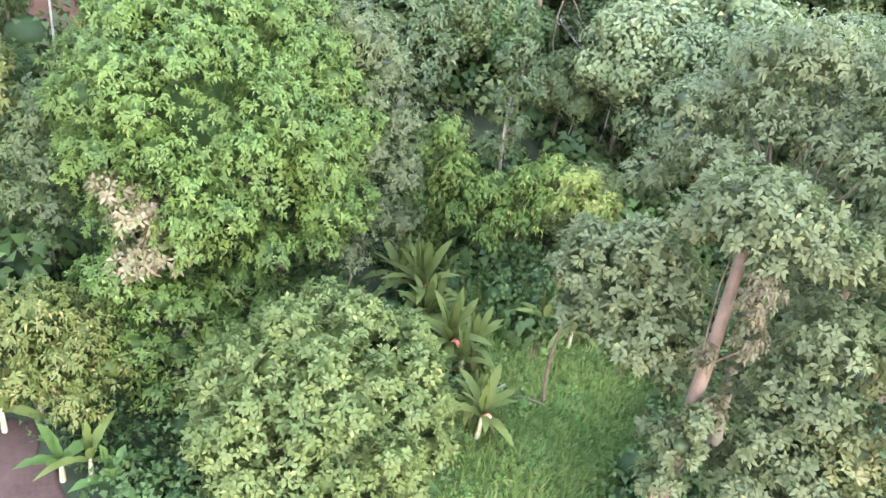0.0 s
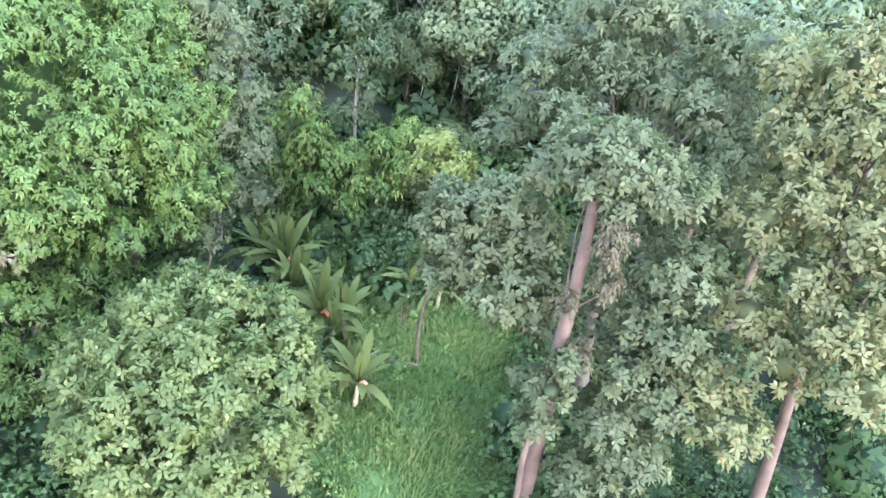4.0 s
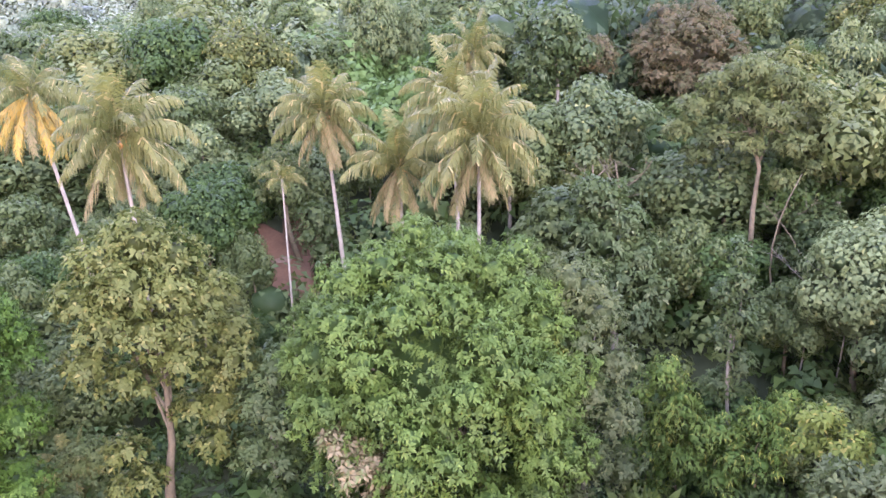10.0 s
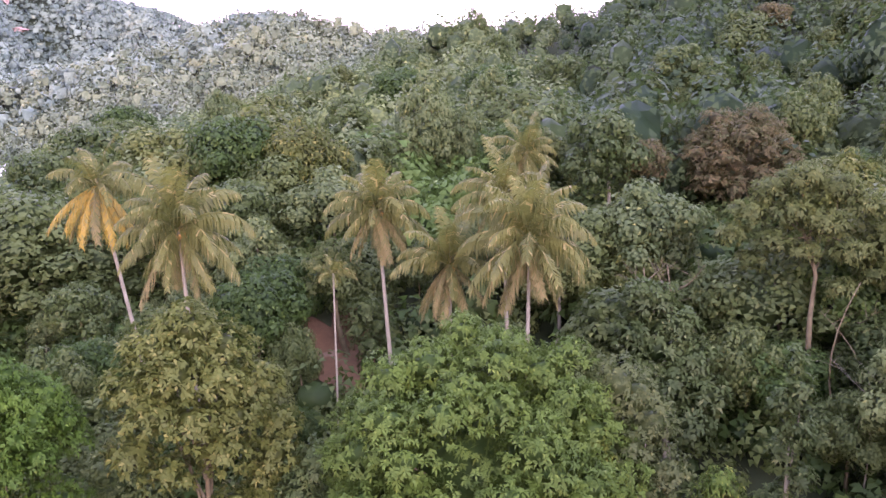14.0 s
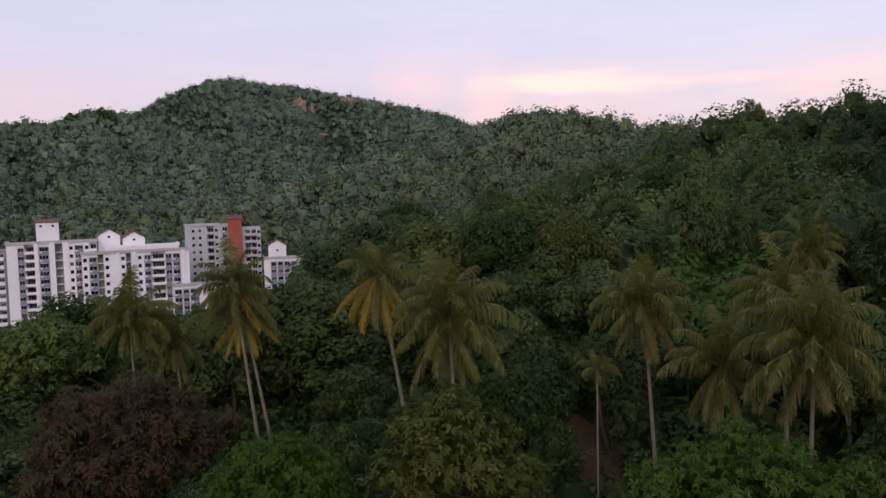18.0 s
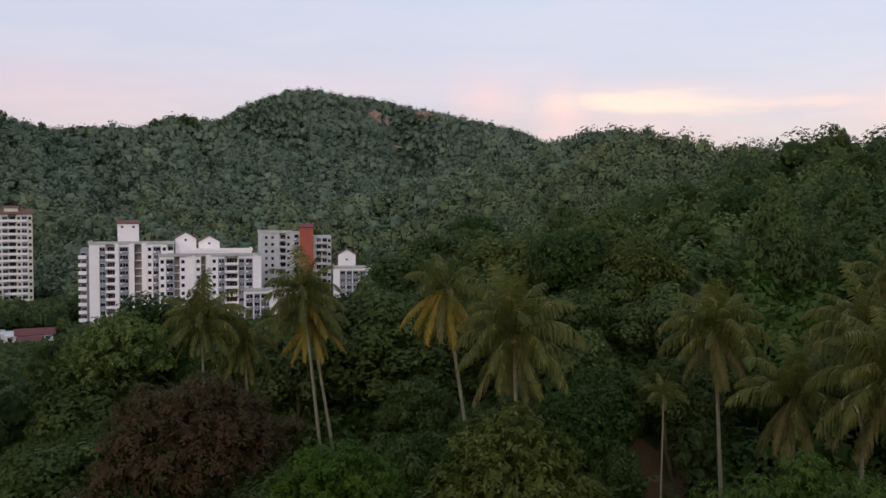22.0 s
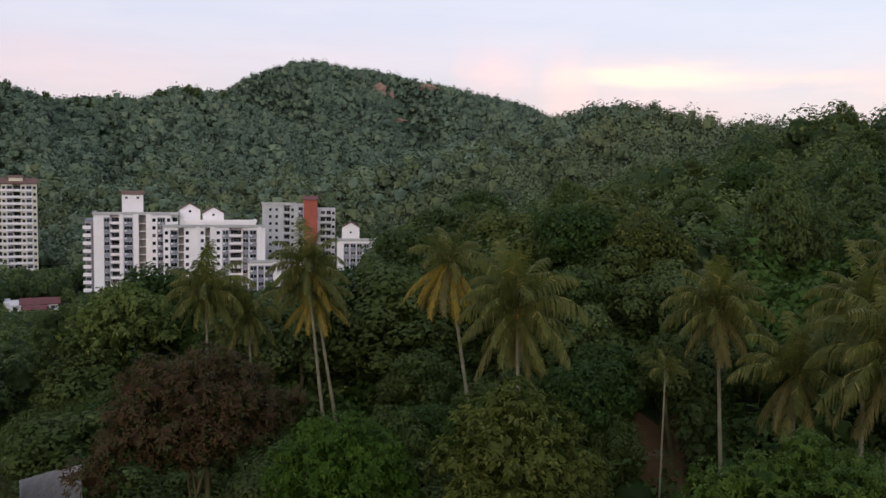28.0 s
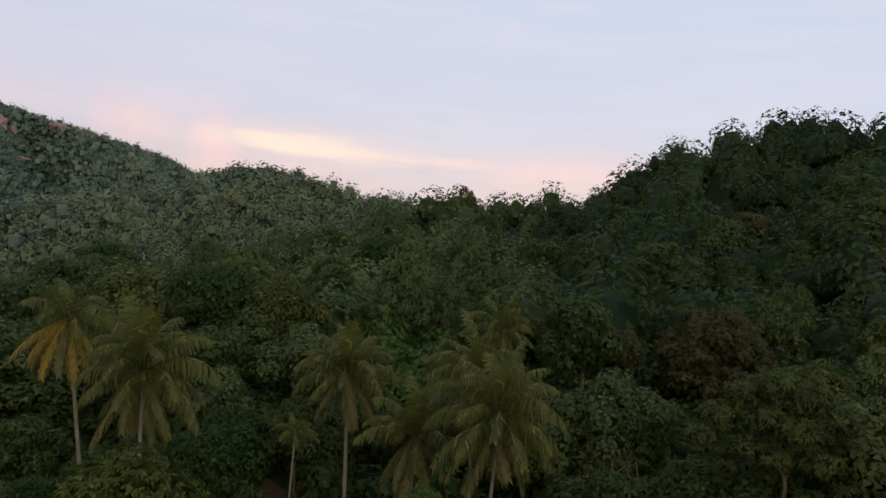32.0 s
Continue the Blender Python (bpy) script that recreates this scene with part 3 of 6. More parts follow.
# tall tree with the red bare trunk
tall = [lobe(41.2, 28.3, -24.9, 1.9, 1.0), lobe(38.8, 28.8, -25.4, 1.4, 0.9), lobe(43.8, 28.6, -26.0, 1.6, 0.9), lobe(46.2, 28.6, -26.6, 1.4, 0.9), lobe(40.0, 27.6, -27.2, 1.1, 0.7), lobe(43.0, 27.6, -28.0, 1.0, 0.6), lobe(36.8, 29.5, -27.2, 1.1, 0.8),
        lobe(34.8, 30, -30.0, 1.5, 1.1), lobe(32.6, 30.3, -31.2, 1.3, 1.1), lobe(36.8, 29.6, -31.8, 1.4, 1.1), lobe(34.2, 29.6, -33.4, 1.5, 1.1), lobe(37.4, 29.0, -34.6, 1.4, 1.1), lobe(32.2, 30.0, -34.4, 1.2, 1.0), lobe(30.0, 31, -30.6, 1.2, 1.0), lobe(30.8, 30.6, -33.0, 1.3, 1.0), lobe(30.4, 30.2, -35.4, 1.1, 0.9), lobe(28.8, 31.2, -32.4, 1.0, 0.9), lobe(35.4, 28.8, -36.2, 1.4, 1.0), lobe(38.6, 28.6, -37.0, 1.1, 0.9),
        lobe(48.4, 28.5, -31.6, 1.7, 1.2), lobe(46.6, 28.4, -34.6, 1.6, 1.2), lobe(49.8, 28.2, -35.2, 1.6, 1.2), lobe(47.4, 27.8, -38.2, 1.6, 1.2), lobe(50.6, 27.8, -39.4, 1.5, 1.2), lobe(46.8, 27.2, -41.8, 1.5, 1.2), lobe(49.8, 27, -43.4, 1.5, 1.2), lobe(46.4, 26.5, -45.6, 1.5, 1.1), lobe(49.4, 26.2, -47.4, 1.5, 1.1), lobe(41.4, 26.0, -41.4, 0.9, 0.8), lobe(40.8, 25.9, -43.8, 0.9, 0.7), lobe(42.2, 26.2, -39.4, 0.7, 0.6), lobe(39.6, 28.0, -41.0, 0.9, 0.8)]
big = tree("tall_tree", "tall tree with bare reddish trunk and tufted grey-green crown", foot_at(41.7, 27), tall, "greygreen", BARK_RED, 8, density=8, trunk_r=0.14, fork=0.94, limbs=3, inner=0.3, **TUFT)
stem = [seen_at(b, d, e) - big.location for b, d, e in ((41.7, 27.0, -50), (41.5, 27.0, -44), (41.1, 27.1, -38), (41.0, 27.3, -34), (40.7, 27.7, -29), (40.6, 28.1, -25.4))]
piece("stem", tube("stem", stem, [0.36, 0.33, 0.30, 0.27, 0.22, 0.12], BARK_RED, 9, 0.1, 81), big, None, "reddish-brown upright main stem")
dead = foliage([(tuple(seen_at(42.9, 26.6, -30.6) - big.location), 0.7, 0.9), (tuple(seen_at(43.2, 26.6, -33.6) - big.location), 0.6, 0.8), (tuple(seen_at(40.6, 26.8, -35.5) - big.location), 0.4, 0.6), (tuple(seen_at(42.6, 26.6, -38.5) - big.location), 0.5, 0.6)], R1, 16, 0.22, 0.10, 6, 0.6)[0]
piece("dead_creeper", quads("dead_creeper", dead, LEAF["brown"]), big, None, "withered brown creeper on the trunk")
tree("tree", "slender tree with lime yellow-green top beside a tall tree", foot_at(29.5, 36), [lobe(28.4, 36, -27.0, 0.9, 0.8), lobe(29.8, 35.5, -28.3, 1.0, 0.8), lobe(27.5, 36, -28.6, 0.8, 0.7), lobe(30.8, 35.3, -29.8, 0.9, 0.7)], "lime", BARK_BROWN, 9, density=10, leaf=0.3, width=0.12, trunk_r=0.10)
# a small tree and a round bush beside the red earth path
tree("tree", "small olive tree with a dark trunk beside a red earth path", foot_at(-8.0, 73), [lobe(-8.8, 73, -10.6, 1.5, 1.2), lobe(-9.9, 73, -11.4, 1.3, 1.1), lobe(-7.8, 73, -11.6, 1.3, 1.1), lobe(-9.0, 72.4, -12.4, 1.4, 1.0), lobe(-10.4, 73, -12.8, 1.1, 0.9)], "feather", BARK_BROWN, 60, density=8, leaf=0.26, width=0.1, per=6, trunk_r=0.22, fork=0.7)
tree("shrub", "round dark green bush beside a red earth path", foot_at(-6.5, 69), [lobe(-6.7, 69, -14.6, 1.5, 1.3), lobe(-5.9, 69, -15.6, 1.3, 1.2), lobe(-7.3, 68.6, -15.8, 1.2, 1.1), lobe(-6.5, 68.2, -16.8, 1.5, 1.2)], "dark", BARK_BROWN, 61, density=8, leaf=0.26, width=0.12, per=6, trunk_r=0.1, limbs=2)
# big spreading trees on the steep right
tree("tree", "huge spreading tree with pale limbs and light green tufts", foot_at(61.2, 29), [lobe(b, d, e, r, r * 0.75) for b, d, e, r in
     [(55, 33, -15.8, 1.9), (59, 33.5, -14.8, 2.0), (51.5, 34, -17.2, 1.8), (63, 33, -16.5, 2.0), (57, 32, -19.2, 1.9), (53.2, 32.5, -20.8, 1.8), (61, 31.5, -20.2, 1.9), (65, 31, -21, 1.9), (55.4, 31, -24.2, 1.7), (59.6, 30.5, -25.0, 1.8), (52.6, 31, -26.4, 1.5), (63.5, 29.5, -27, 1.7), (56.5, 29.8, -28.8, 1.6), (60.5, 29, -30.5, 1.6), (54.0, 29.4, -32.2, 1.5), (57.6, 28.4, -34.2, 1.5), (53.2, 28.4, -37.4, 1.4), (63.2, 28.0, -33.5, 1.5), (56.2, 27.4, -39.4, 1.4)]],
     "light", BARK_RED, 30, density=6.5, trunk_r=0.3, fork=0.6, limbs=8, inner=0.25, **TUFT)
tree("tree", "dark spreading tree behind a tall reddish trunk", foot_at(44, 37), [lobe(b, d, e, r, r * 0.75) for b, d, e, r in
     [(38, 39, -16.5, 1.9), (41, 38, -15.5, 2.0), (44.5, 38, -16.2, 2.0), (48, 37, -16.8, 2.0), (36, 39.5, -19.4, 1.8), (40, 37.5, -19.4, 2.0), (43.5, 37, -20.2, 2.0), (47.2, 36, -20.6, 1.9), (50.2, 35, -22.6, 1.7), (37.2, 37, -22.8, 1.7), (34.5, 39, -23.0, 1.5), (48.4, 34, -25.6, 1.7), (51, 33, -28.0, 1.5), (34, 38.5, -20.5, 1.5), (32.8, 39.5, -25.5, 1.5), (42.5, 36, -24.2, 1.8), (45.4, 35, -26.0, 1.8), (43.0, 34.4, -28.6, 1.7), (46.0, 33.6, -30.6, 1.7), (43.6, 33.0, -33.2, 1.7), (39.6, 35.5, -26.4, 1.6), (44.6, 31.8, -36.6, 1.5)]],
     "greygreen", BARK_BROWN, 31, density=6, trunk_r=0.34, limbs=10, inner=0.3, leaf=0.32, width=0.12, per=7)
# olive tree with open lower limbs, bright dome, reddish tree
tree("tree", "broad olive-yellow leaved tree with bare lower limbs", foot_at(-18.4, 48), [lobe(b, d, e, r, r * 0.8) for b, d, e, r in
     [(-18.6, 48, -15.0, 1.9), (-20.8, 48, -16.0, 1.8), (-16.4, 48, -16.2, 1.8), (-22.6, 47.6, -18.4, 1.7), (-14.6, 48.4, -18.6, 1.7), (-19.6, 46.6, -17.8, 1.9), (-17.2, 46.6, -18.6, 1.9), (-21.2, 46.4, -20.2, 1.7), (-18.8, 45.8, -20.8, 1.8), (-15.8, 46.6, -20.8, 1.7), (-22.8, 47, -22.2, 1.4), (-13.4, 48.6, -21.4, 1.5), (-17.0, 45.6, -23.0, 1.5), (-20.6, 46, -23.8, 1.4), (-14.4, 47.5, -24.2, 1.3), (-21.2, 47, -27.8, 1.2), (-20.0, 46.6, -29.8, 1.1), (-21.8, 47, -30.0, 0.9), (-14.6, 47.5, -26.2, 1.5), (-13.4, 47, -23.4, 1.5), (-16.4, 46.8, -26.0, 1.2), (-15.4, 46.6, -28.4, 1.1)]],
     "olive", BARK_BROWN, 10, density=7, leaf=0.34, width=0.16, per=7, droop=0.25, trunk_r=0.30, fork=0.5, limbs=10, under=0.3)
tree("tree", "domed bright green tree with fine dense leaves", foot_at(-30.6, 48), dome(R1, seen_at(-30.5, 48, -20.0), 4.7, 4.4, 34, 1.05) + [lobe(-33.8, 47, -24.0, 1.8, 1.7), lobe(-27.6, 47, -24.5, 1.8, 1.7), lobe(-31, 46, -26.5, 2.0, 1.8), lobe(-34, 46, -28, 1.7, 1.6), lobe(-28, 46, -28.5, 1.7, 1.6)], "dome", BARK_BROWN, 11, density=10, leaf=0.25, width=0.10, per=7, droop=0.35)
tree("tree", "wide dark reddish-brown leaved tree", foot_at(-40, 56), dome(R1, seen_at(-40, 56, -15.4), 6.0, 4.4, 34, 1.4) + [lobe(-44.8, 55, -16.8, 1.6, 1.4), lobe(-35.2, 57, -15.2, 1.6, 1.4), lobe(-33.8, 57.4, -14.6, 1.0, 0.9), lobe(-46.4, 54.5, -18.5, 1.5, 1.4)], "red", BARK_BROWN, 12, density=5.2, leaf=0.36, width=0.12, per=7, inner=0.25)
tree("tree", "small dark tree with blue-green leaves", foot_at(-11.5, 46), [lobe(-10.6, 46, -24.4, 1.2, 1.4), lobe(-11.8, 45.6, -26.4, 1.3, 1.4), lobe(-10.2, 45, -27.6, 1.3, 1.4), lobe(-12.3, 45, -29.4, 1.4, 1.4), lobe(-10.4, 44.4, -30.4, 1.3, 1.4), lobe(-11.6, 43.6, -32.6, 1.3, 1.2)], "glossy", BARK_GREY, 13, density=7, leaf=0.36, width=0.15, per=6)
tree("tree", "rounded tree with large glossy grey-green leaves", foot_at(14, 58), [lobe(b, d, e, r, r) for b, d, e, r in [(12.2, 60, -13.8, 1.4), (13.3, 60, -14.0, 1.4), (14.5, 59.6, -15.6, 1.6), (11.7, 59.4, -16.2, 1.5), (13.2, 59, -17.0, 1.7), (15.6, 59, -17.6, 1.6), (12.2, 58.6, -18.8, 1.6), (14.4, 58, -19.2, 1.7), (16.6, 58, -19.8, 1.5), (13.2, 57.4, -21.0, 1.6), (15.4, 57, -21.8, 1.6)]], "glossy", BARK_GREY, 14, density=5.2, leaf=0.46, width=0.2, per=6)
tree("tree", "tall feathery tree with thin pale trunk", foot_at(23.6, 64), [lobe(b, d, e, r, r * 0.62) for b, d, e, r in [(22.0, 66, -5.8, 1.7), (20.2, 66, -6.6, 1.5), (23.8, 66, -6.3, 1.6), (25.4, 66, -7.3, 1.5), (18.9, 66, -8.0, 1.5), (21.4, 65.5, -7.9, 1.6), (23.2, 65, -8.4, 1.6), (26.6, 66, -9.0, 1.3), (17.8, 66, -9.4, 1.2), (20.2, 65.5, -9.7, 1.5), (22.2, 65, -10.3, 1.3), (24.8, 64.6, -10.2, 1.4), (26.2, 65, -11.4, 1.2), (24.4, 64, -12.4, 1.1), (19.0, 66, -11.0, 1.1)]], "feather", BARK_BROWN, 15, density=11, leaf=0.36, width=0.12, per=7, trunk_r=0.2, fork=0.78, limbs=9, inner=0.25, core=0.5)
tree("tree", "large rusty-brown leaved forest tree", foot_at(18, 95), dome(R1, seen_at(18.2, 95, -5.4), 7.2, 7.6, 52, 1.45), "brown", BARK_BROWN, 16, density=4.2, leaf=0.36, width=0.15, per=6, core=0.5)
tree("tree", "slim upright tree with grey-green leaves", foot_at(22, 50), [lobe(22.0, 50, -17.2, 0.6, 0.9), lobe(22.4, 50, -18.8, 0.8, 0.9), lobe(21.5, 50, -19.8, 0.8, 0.9), lobe(22.3, 50, -21.4, 0.9, 0.9), lobe(21.6, 50, -22.8, 0.9, 1.0), lobe(22.6, 50, -24.2, 0.9, 1.0), lobe(21.4, 50, -25.6, 0.9, 1.0)], "glossy", BARK_GREY, 17, density=8, leaf=0.38, width=0.15, per=6, trunk_r=0.15)
for k, (b, d, e, r, h) in enumerate([(17.6, 48, -25.3, 1.2, 1.1), (18.8, 47, -27.6, 1.5, 1.2), (21.4, 47, -28.6, 1.4, 1.2), (24.2, 48, -27.4, 1.3, 1.1), (16.6, 47, -30.0, 1.3, 1.1), (25.8, 50, -26.4, 1.1, 1.0)]):
    tree("shrub", "lime green feathery shrub at the forest edge", foot_at(b, d), [lobe(b, d, e, r, h), lobe(b + 1.2, d - 0.6, e - 1.4, r * 0.8, h * 0.8), lobe(b - 1.3, d, e - 1.6, r * 0.7, h * 0.8), lobe(b + 0.3, d - 1.2, e - 2.8, r * 0.9, h * 0.7)], "limedark", BARK_BROWN, 20 + k, density=9, leaf=0.3, width=0.08, per=7, trunk_r=0.08, limbs=2, droop=0.6)
tree("tree", "leafy fresh green tree standing before a white apartment complex", foot_at(-44.4, 100), dome(R1, seen_at(-44.5, 100, -9.6), 5.8, 5.6, 26, 1.5), "bright", BARK_BROWN, 45, density=2.6, leaf=0.42, width=0.2, per=6)
tree("tree", "leafy green tree standing before a low white house", foot_at(-47.6, 108), dome(R1, seen_at(-47.8, 108, -10.2), 4.6, 4.4, 18, 1.4), "mid", BARK_BROWN, 46, density=2.4, leaf=0.42, width=0.2, per=6)

# ---- coconut palms ----
def frond_mesh(launch, bend, hang, mat, seed, pairs=44, length=4.0):
    """One feather leaf from the origin in the plane of x and z: a rachis that leaves at an angle, arches over, and carries hanging leaflets."""
    rng = np.random.default_rng(seed)
    s = np.linspace(0, 1, 15)
    a = np.radians(np.maximum(launch - bend * s ** 1.5, -86))
    step = length / 14
    x, z = np.concatenate([[0], np.cumsum(np.cos(a[:-1]) * step)]), np.concatenate([[0], np.cumsum(np.sin(a[:-1]) * step)])
    y = 0.10 * length * rng.uniform(-1, 1) * s ** 2
    rach = np.stack([x, y, z], 1)
    qs = []
    for i in range(14):
        w = 0.075 * (1 - s[i]) + 0.015
        p, q = rach[i], rach[i + 1]
        side, upv = np.array([0, w, 0]), np.array([0, 0, w])
        qs += [[p - side, q - side, q + upv, p + upv], [p + side, p + upv, q + upv, q + side], [p - side, p + side, q + side, q - side]]
    for k in np.linspace(0.14, 1.0, pairs):
        p, q, q0 = (np.array([np.interp(v, s, rach[:, j]) for j in range(3)]) for v in (k, min(k + 0.05, 1.0), k - 0.05))
        t = unit(q - q0)
        over = np.array([-t[2], 0, t[0]])
        ln = length * 0.28 * (math.sin(math.pi * min(1, 0.20 + 0.72 * k)) ** 0.6) * rng.uniform(0.75, 1.12)
        for sg in (-1, 1):
            if rng.random() < 0.05:
                continue
            d1 = unit(t * 0.6 + np.array([0, sg * 0.9, 0]) + over * (0.25 - 0.3 * hang) + np.array([0, 0, -0.55 * hang]) + rng.normal(size=3) * 0.09)
            d2 = unit(d1 * (1.1 - 0.6 * hang) + np.array([0, 0, -0.35 - 1.1 * hang]) + rng.normal(size=3) * 0.09)
            wv = t * 0.045
            m = p + d1 * ln * 0.45
            e = m + d2 * ln * 0.6
            qs += [[p - wv * 0.6, m - wv, m + wv, p + wv * 0.6], [m - wv, e - wv * 0.25, e + wv * 0.25, m + wv]]
    return quads("frond", np.array(qs), mat)


# launch angle, bend over the length, hang of the leaflets
ARCHES = ((84, 34, 0.35), (72, 72, 0.6), (54, 96, 0.85), (34, 98, 1.0), (12, 84, 1.05), (-14, 58, 1.0), (-40, 38, 1.0), (-62, 20, 0.9))
FRONDS = {(kind, i): frond_mesh(*arch, LEAF[mat], 40 + i) for kind, mat in (("green", "palm"), ("yellow", "palm_yellow"), ("dry", "palm_dry")) for i, arch in enumerate(ARCHES)}


def nut_mesh():
    bm = bmesh.new()
    bmesh.ops.create_icosphere(bm, subdivisions=2, radius=0.14)
    for v in bm.verts:
        v.co.z *= 1.25
        if v.co.z < -0.1:
            v.co.x *= 0.8
            v.co.y *= 0.8
    me = bpy.data.meshes.new("coconut")
    bm.to_mesh(me)
    bm.free()
    me.materials.append(COCONUT)
    return me


NUT = nut_mesh()


def palm(label, top, foot, size, seed, count=20, yellow=0, dry=0, nuts=0, low=-62, fast=1.0, trunk_r=0.145, bend=0.05):
    """A palm: launch angles go from upright to low as the fronds age (fast under 1: more hanging ones)."""
    rng = np.random.default_rng(seed)
    foot = Vector(foot)
    top = Vector(top) - foot
    ob = thing("coconut_palm", foot, label, "palm", "coconut palms on the slope")
    side = Vector((top.y, -top.x, 0)) * 0.3 + Vector((top.x, top.y, 0))
    steps = np.linspace(0, 1, 12)
    pts = [Vector((top.x * k ** 1.15, top.y * k ** 1.15, -0.5 + (top.z + 0.5) * k)) + side * bend * math.sin(k * math.pi) for k in steps]
    rad = [trunk_r * (1.35 - 0.6 * k + (0.5 if k == 0 else 0)) for k in steps]
    rad[-1] = trunk_r * 1.0
    piece("trunk", tube("trunk", pts, rad, PALM_BARK, 9, 0.05, seed), ob)
    for i in range(count):
        k = i / (count - 1)
        launch = 86 - (86 - low) * k ** fast
        if i >= count - dry - yellow:
            launch = min(launch, -22 - 34 * rng.random())
        form = min(range(len(ARCHES)), key=lambda j: abs(ARCHES[j][0] - launch))
        kind = "dry" if i >= count - dry else "yellow" if i >= count - dry - yellow else "green"
        ln = size * rng.uniform(0.82, 1.12) / 4.0 * (0.95 + 0.05 * min(1, k / 0.15))
        m = Matrix.Translation(top) @ pose(0, 0, 0, 0, 0, i * 137.5 + rng.uniform(-16, 16)) @ pose(0.06, 0, 0.05, rng.uniform(-12, 12), ARCHES[form][0] - launch + rng.uniform(-6, 6), 0) @ Matrix.Scale(ln, 4)
        piece("frond", FRONDS[kind, form], ob, m, "yellowed drooping frond" if kind == "yellow" else "dry brown hanging frond" if kind == "dry" else "")
    for i in range(nuts):
        a = i * 2.4
        piece("coconut", NUT, ob, Matrix.Translation(top + Vector((0.34 * math.cos(a), 0.34 * math.sin(a), -0.28 - 0.15 * (i % 3)))) @ Matrix.Scale(1.0, 4))
    return ob


def palm_at(label, b, d, e, fb, size, seed, fd=None, **kw):
    return palm(label, seen_at(b, d, e), foot_at(fb, fd or d), size, seed, **kw)


palm_at("leaning coconut palm with yellow hanging fronds", -23.35, 68, -5.5, -20.7, 4.5, 1, count=28, yellow=11, dry=5, fast=0.72)
palm_at("full coconut palm with orange nuts and arching fronds", -18.7, 57, -8.5, -17.9, 5.0, 2, count=36, nuts=12, dry=4, fast=1.15)
palm_at("slender coconut palm with pale straight trunk", -5.66, 66, -7.9, -4.9, 4.5, 3, count=32, dry=9, nuts=4, fast=1.15)
palm_at("short coconut palm with dry arching fronds", -0.86, 60, -11.7, -0.8, 4.4, 4, count=26, dry=9, nuts=2, fast=1.15)
palm_at("broad coconut palm with long dry-tipped fronds", 4.65, 55, -10.0, 4.2, 5.2, 5, count=36, dry=9, nuts=5, fast=1.15)
palm_at("tall coconut palm behind a broad one", 2.86, 66, -7.0, 3.2, 4.4, 6, count=28, dry=5, nuts=4)
palm_at("distant coconut palm top among forest trees", 4.4, 84, -4.2, 4.2, 4.2, 7, count=22, dry=2)
palm_at("tall leaning coconut palm with drooping crown", -32.85, 78, -5.8, -31.4, 4.4, 8, count=28, yellow=3)
palm_at("tall coconut palm standing close to another", -32.3, 80, -7.7, -30.5, 4.0, 9, count=22, yellow=7, fast=1.0)
palm_at("grey-green coconut palm beside apartment trees", -39.4, 84, -7.4, -39.2, 4.8, 10, count=28)
palm_at("small coconut palm with thin trunk", -36.7, 84, -8.9, -36.3, 4.0, 11, count=22, dry=2)
palm_at("slim young palm beside a red earth path", -8.8, 57, -12.0, -8.95, 1.7, 12, count=12, low=-10, trunk_r=0.07)
palm_at("low dark green palm with arching fronds", -24.6, 52, -28.6, -24.6, 3.4, 13, count=15, low=0, trunk_r=0.12)

# ---- generic trees: a few forms, copied over slopes ----
def sprig_crown(lobes, rng, density, leaf, mat):
    """A crown of small three-cornered leaf sprigs that face out of its lobes."""
    cs, out = [], []
    for ci, (c, r, h) in enumerate(lobes):
        n = int(density * 4 * math.pi * r * r * 0.8)
        d = unit(rng.normal(size=(n, 3)) + np.array([0, 0, 0.25]))
        bump = 1 + 0.16 * np.sin(d[:, 0] * 5.1 + ci) * np.cos(d[:, 1] * 4.7 + 2 * ci)
        pos = np.array(c) + d * (bump * rng.uniform(0.8, 1.12, n))[:, None] * np.array([r, r, h])
        keep = np.ones(n, bool)
        for cj, (c2, r2, h2) in enumerate(lobes):
            if cj != ci:
                keep &= np.linalg.norm((pos - np.array(c2)) / np.array([r2, r2, h2]), axis=1) > 0.7
        cs.append(pos[keep])
        out.append(d[keep])
    c, d = np.concatenate(cs), np.concatenate(out)
    a = unit(d + np.array([0, 0, 0.2]) + rng.normal(size=d.shape) * 0.16)
    u = unit(np.cross(a, rng.normal(size=a.shape)))
    v = np.cross(a, u)
    h = leaf * rng.uniform(0.6, 1.3, (len(c), 1))
    q = np.stack([c - u * h, c + u * h * 0.5 - v * h * 0.7, c + u * h * 0.7 + v * h * 0.8 - np.array([0, 0, 1]) * h * 0.3], 1)
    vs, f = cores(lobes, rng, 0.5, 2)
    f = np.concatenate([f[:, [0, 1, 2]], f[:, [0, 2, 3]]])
    # dark tone on the cores paints the shade behind the sprigs
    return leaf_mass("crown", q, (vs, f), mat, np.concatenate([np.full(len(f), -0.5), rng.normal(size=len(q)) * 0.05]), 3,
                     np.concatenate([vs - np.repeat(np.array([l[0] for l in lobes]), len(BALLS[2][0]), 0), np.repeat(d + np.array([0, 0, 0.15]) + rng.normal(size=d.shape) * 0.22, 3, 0)]))


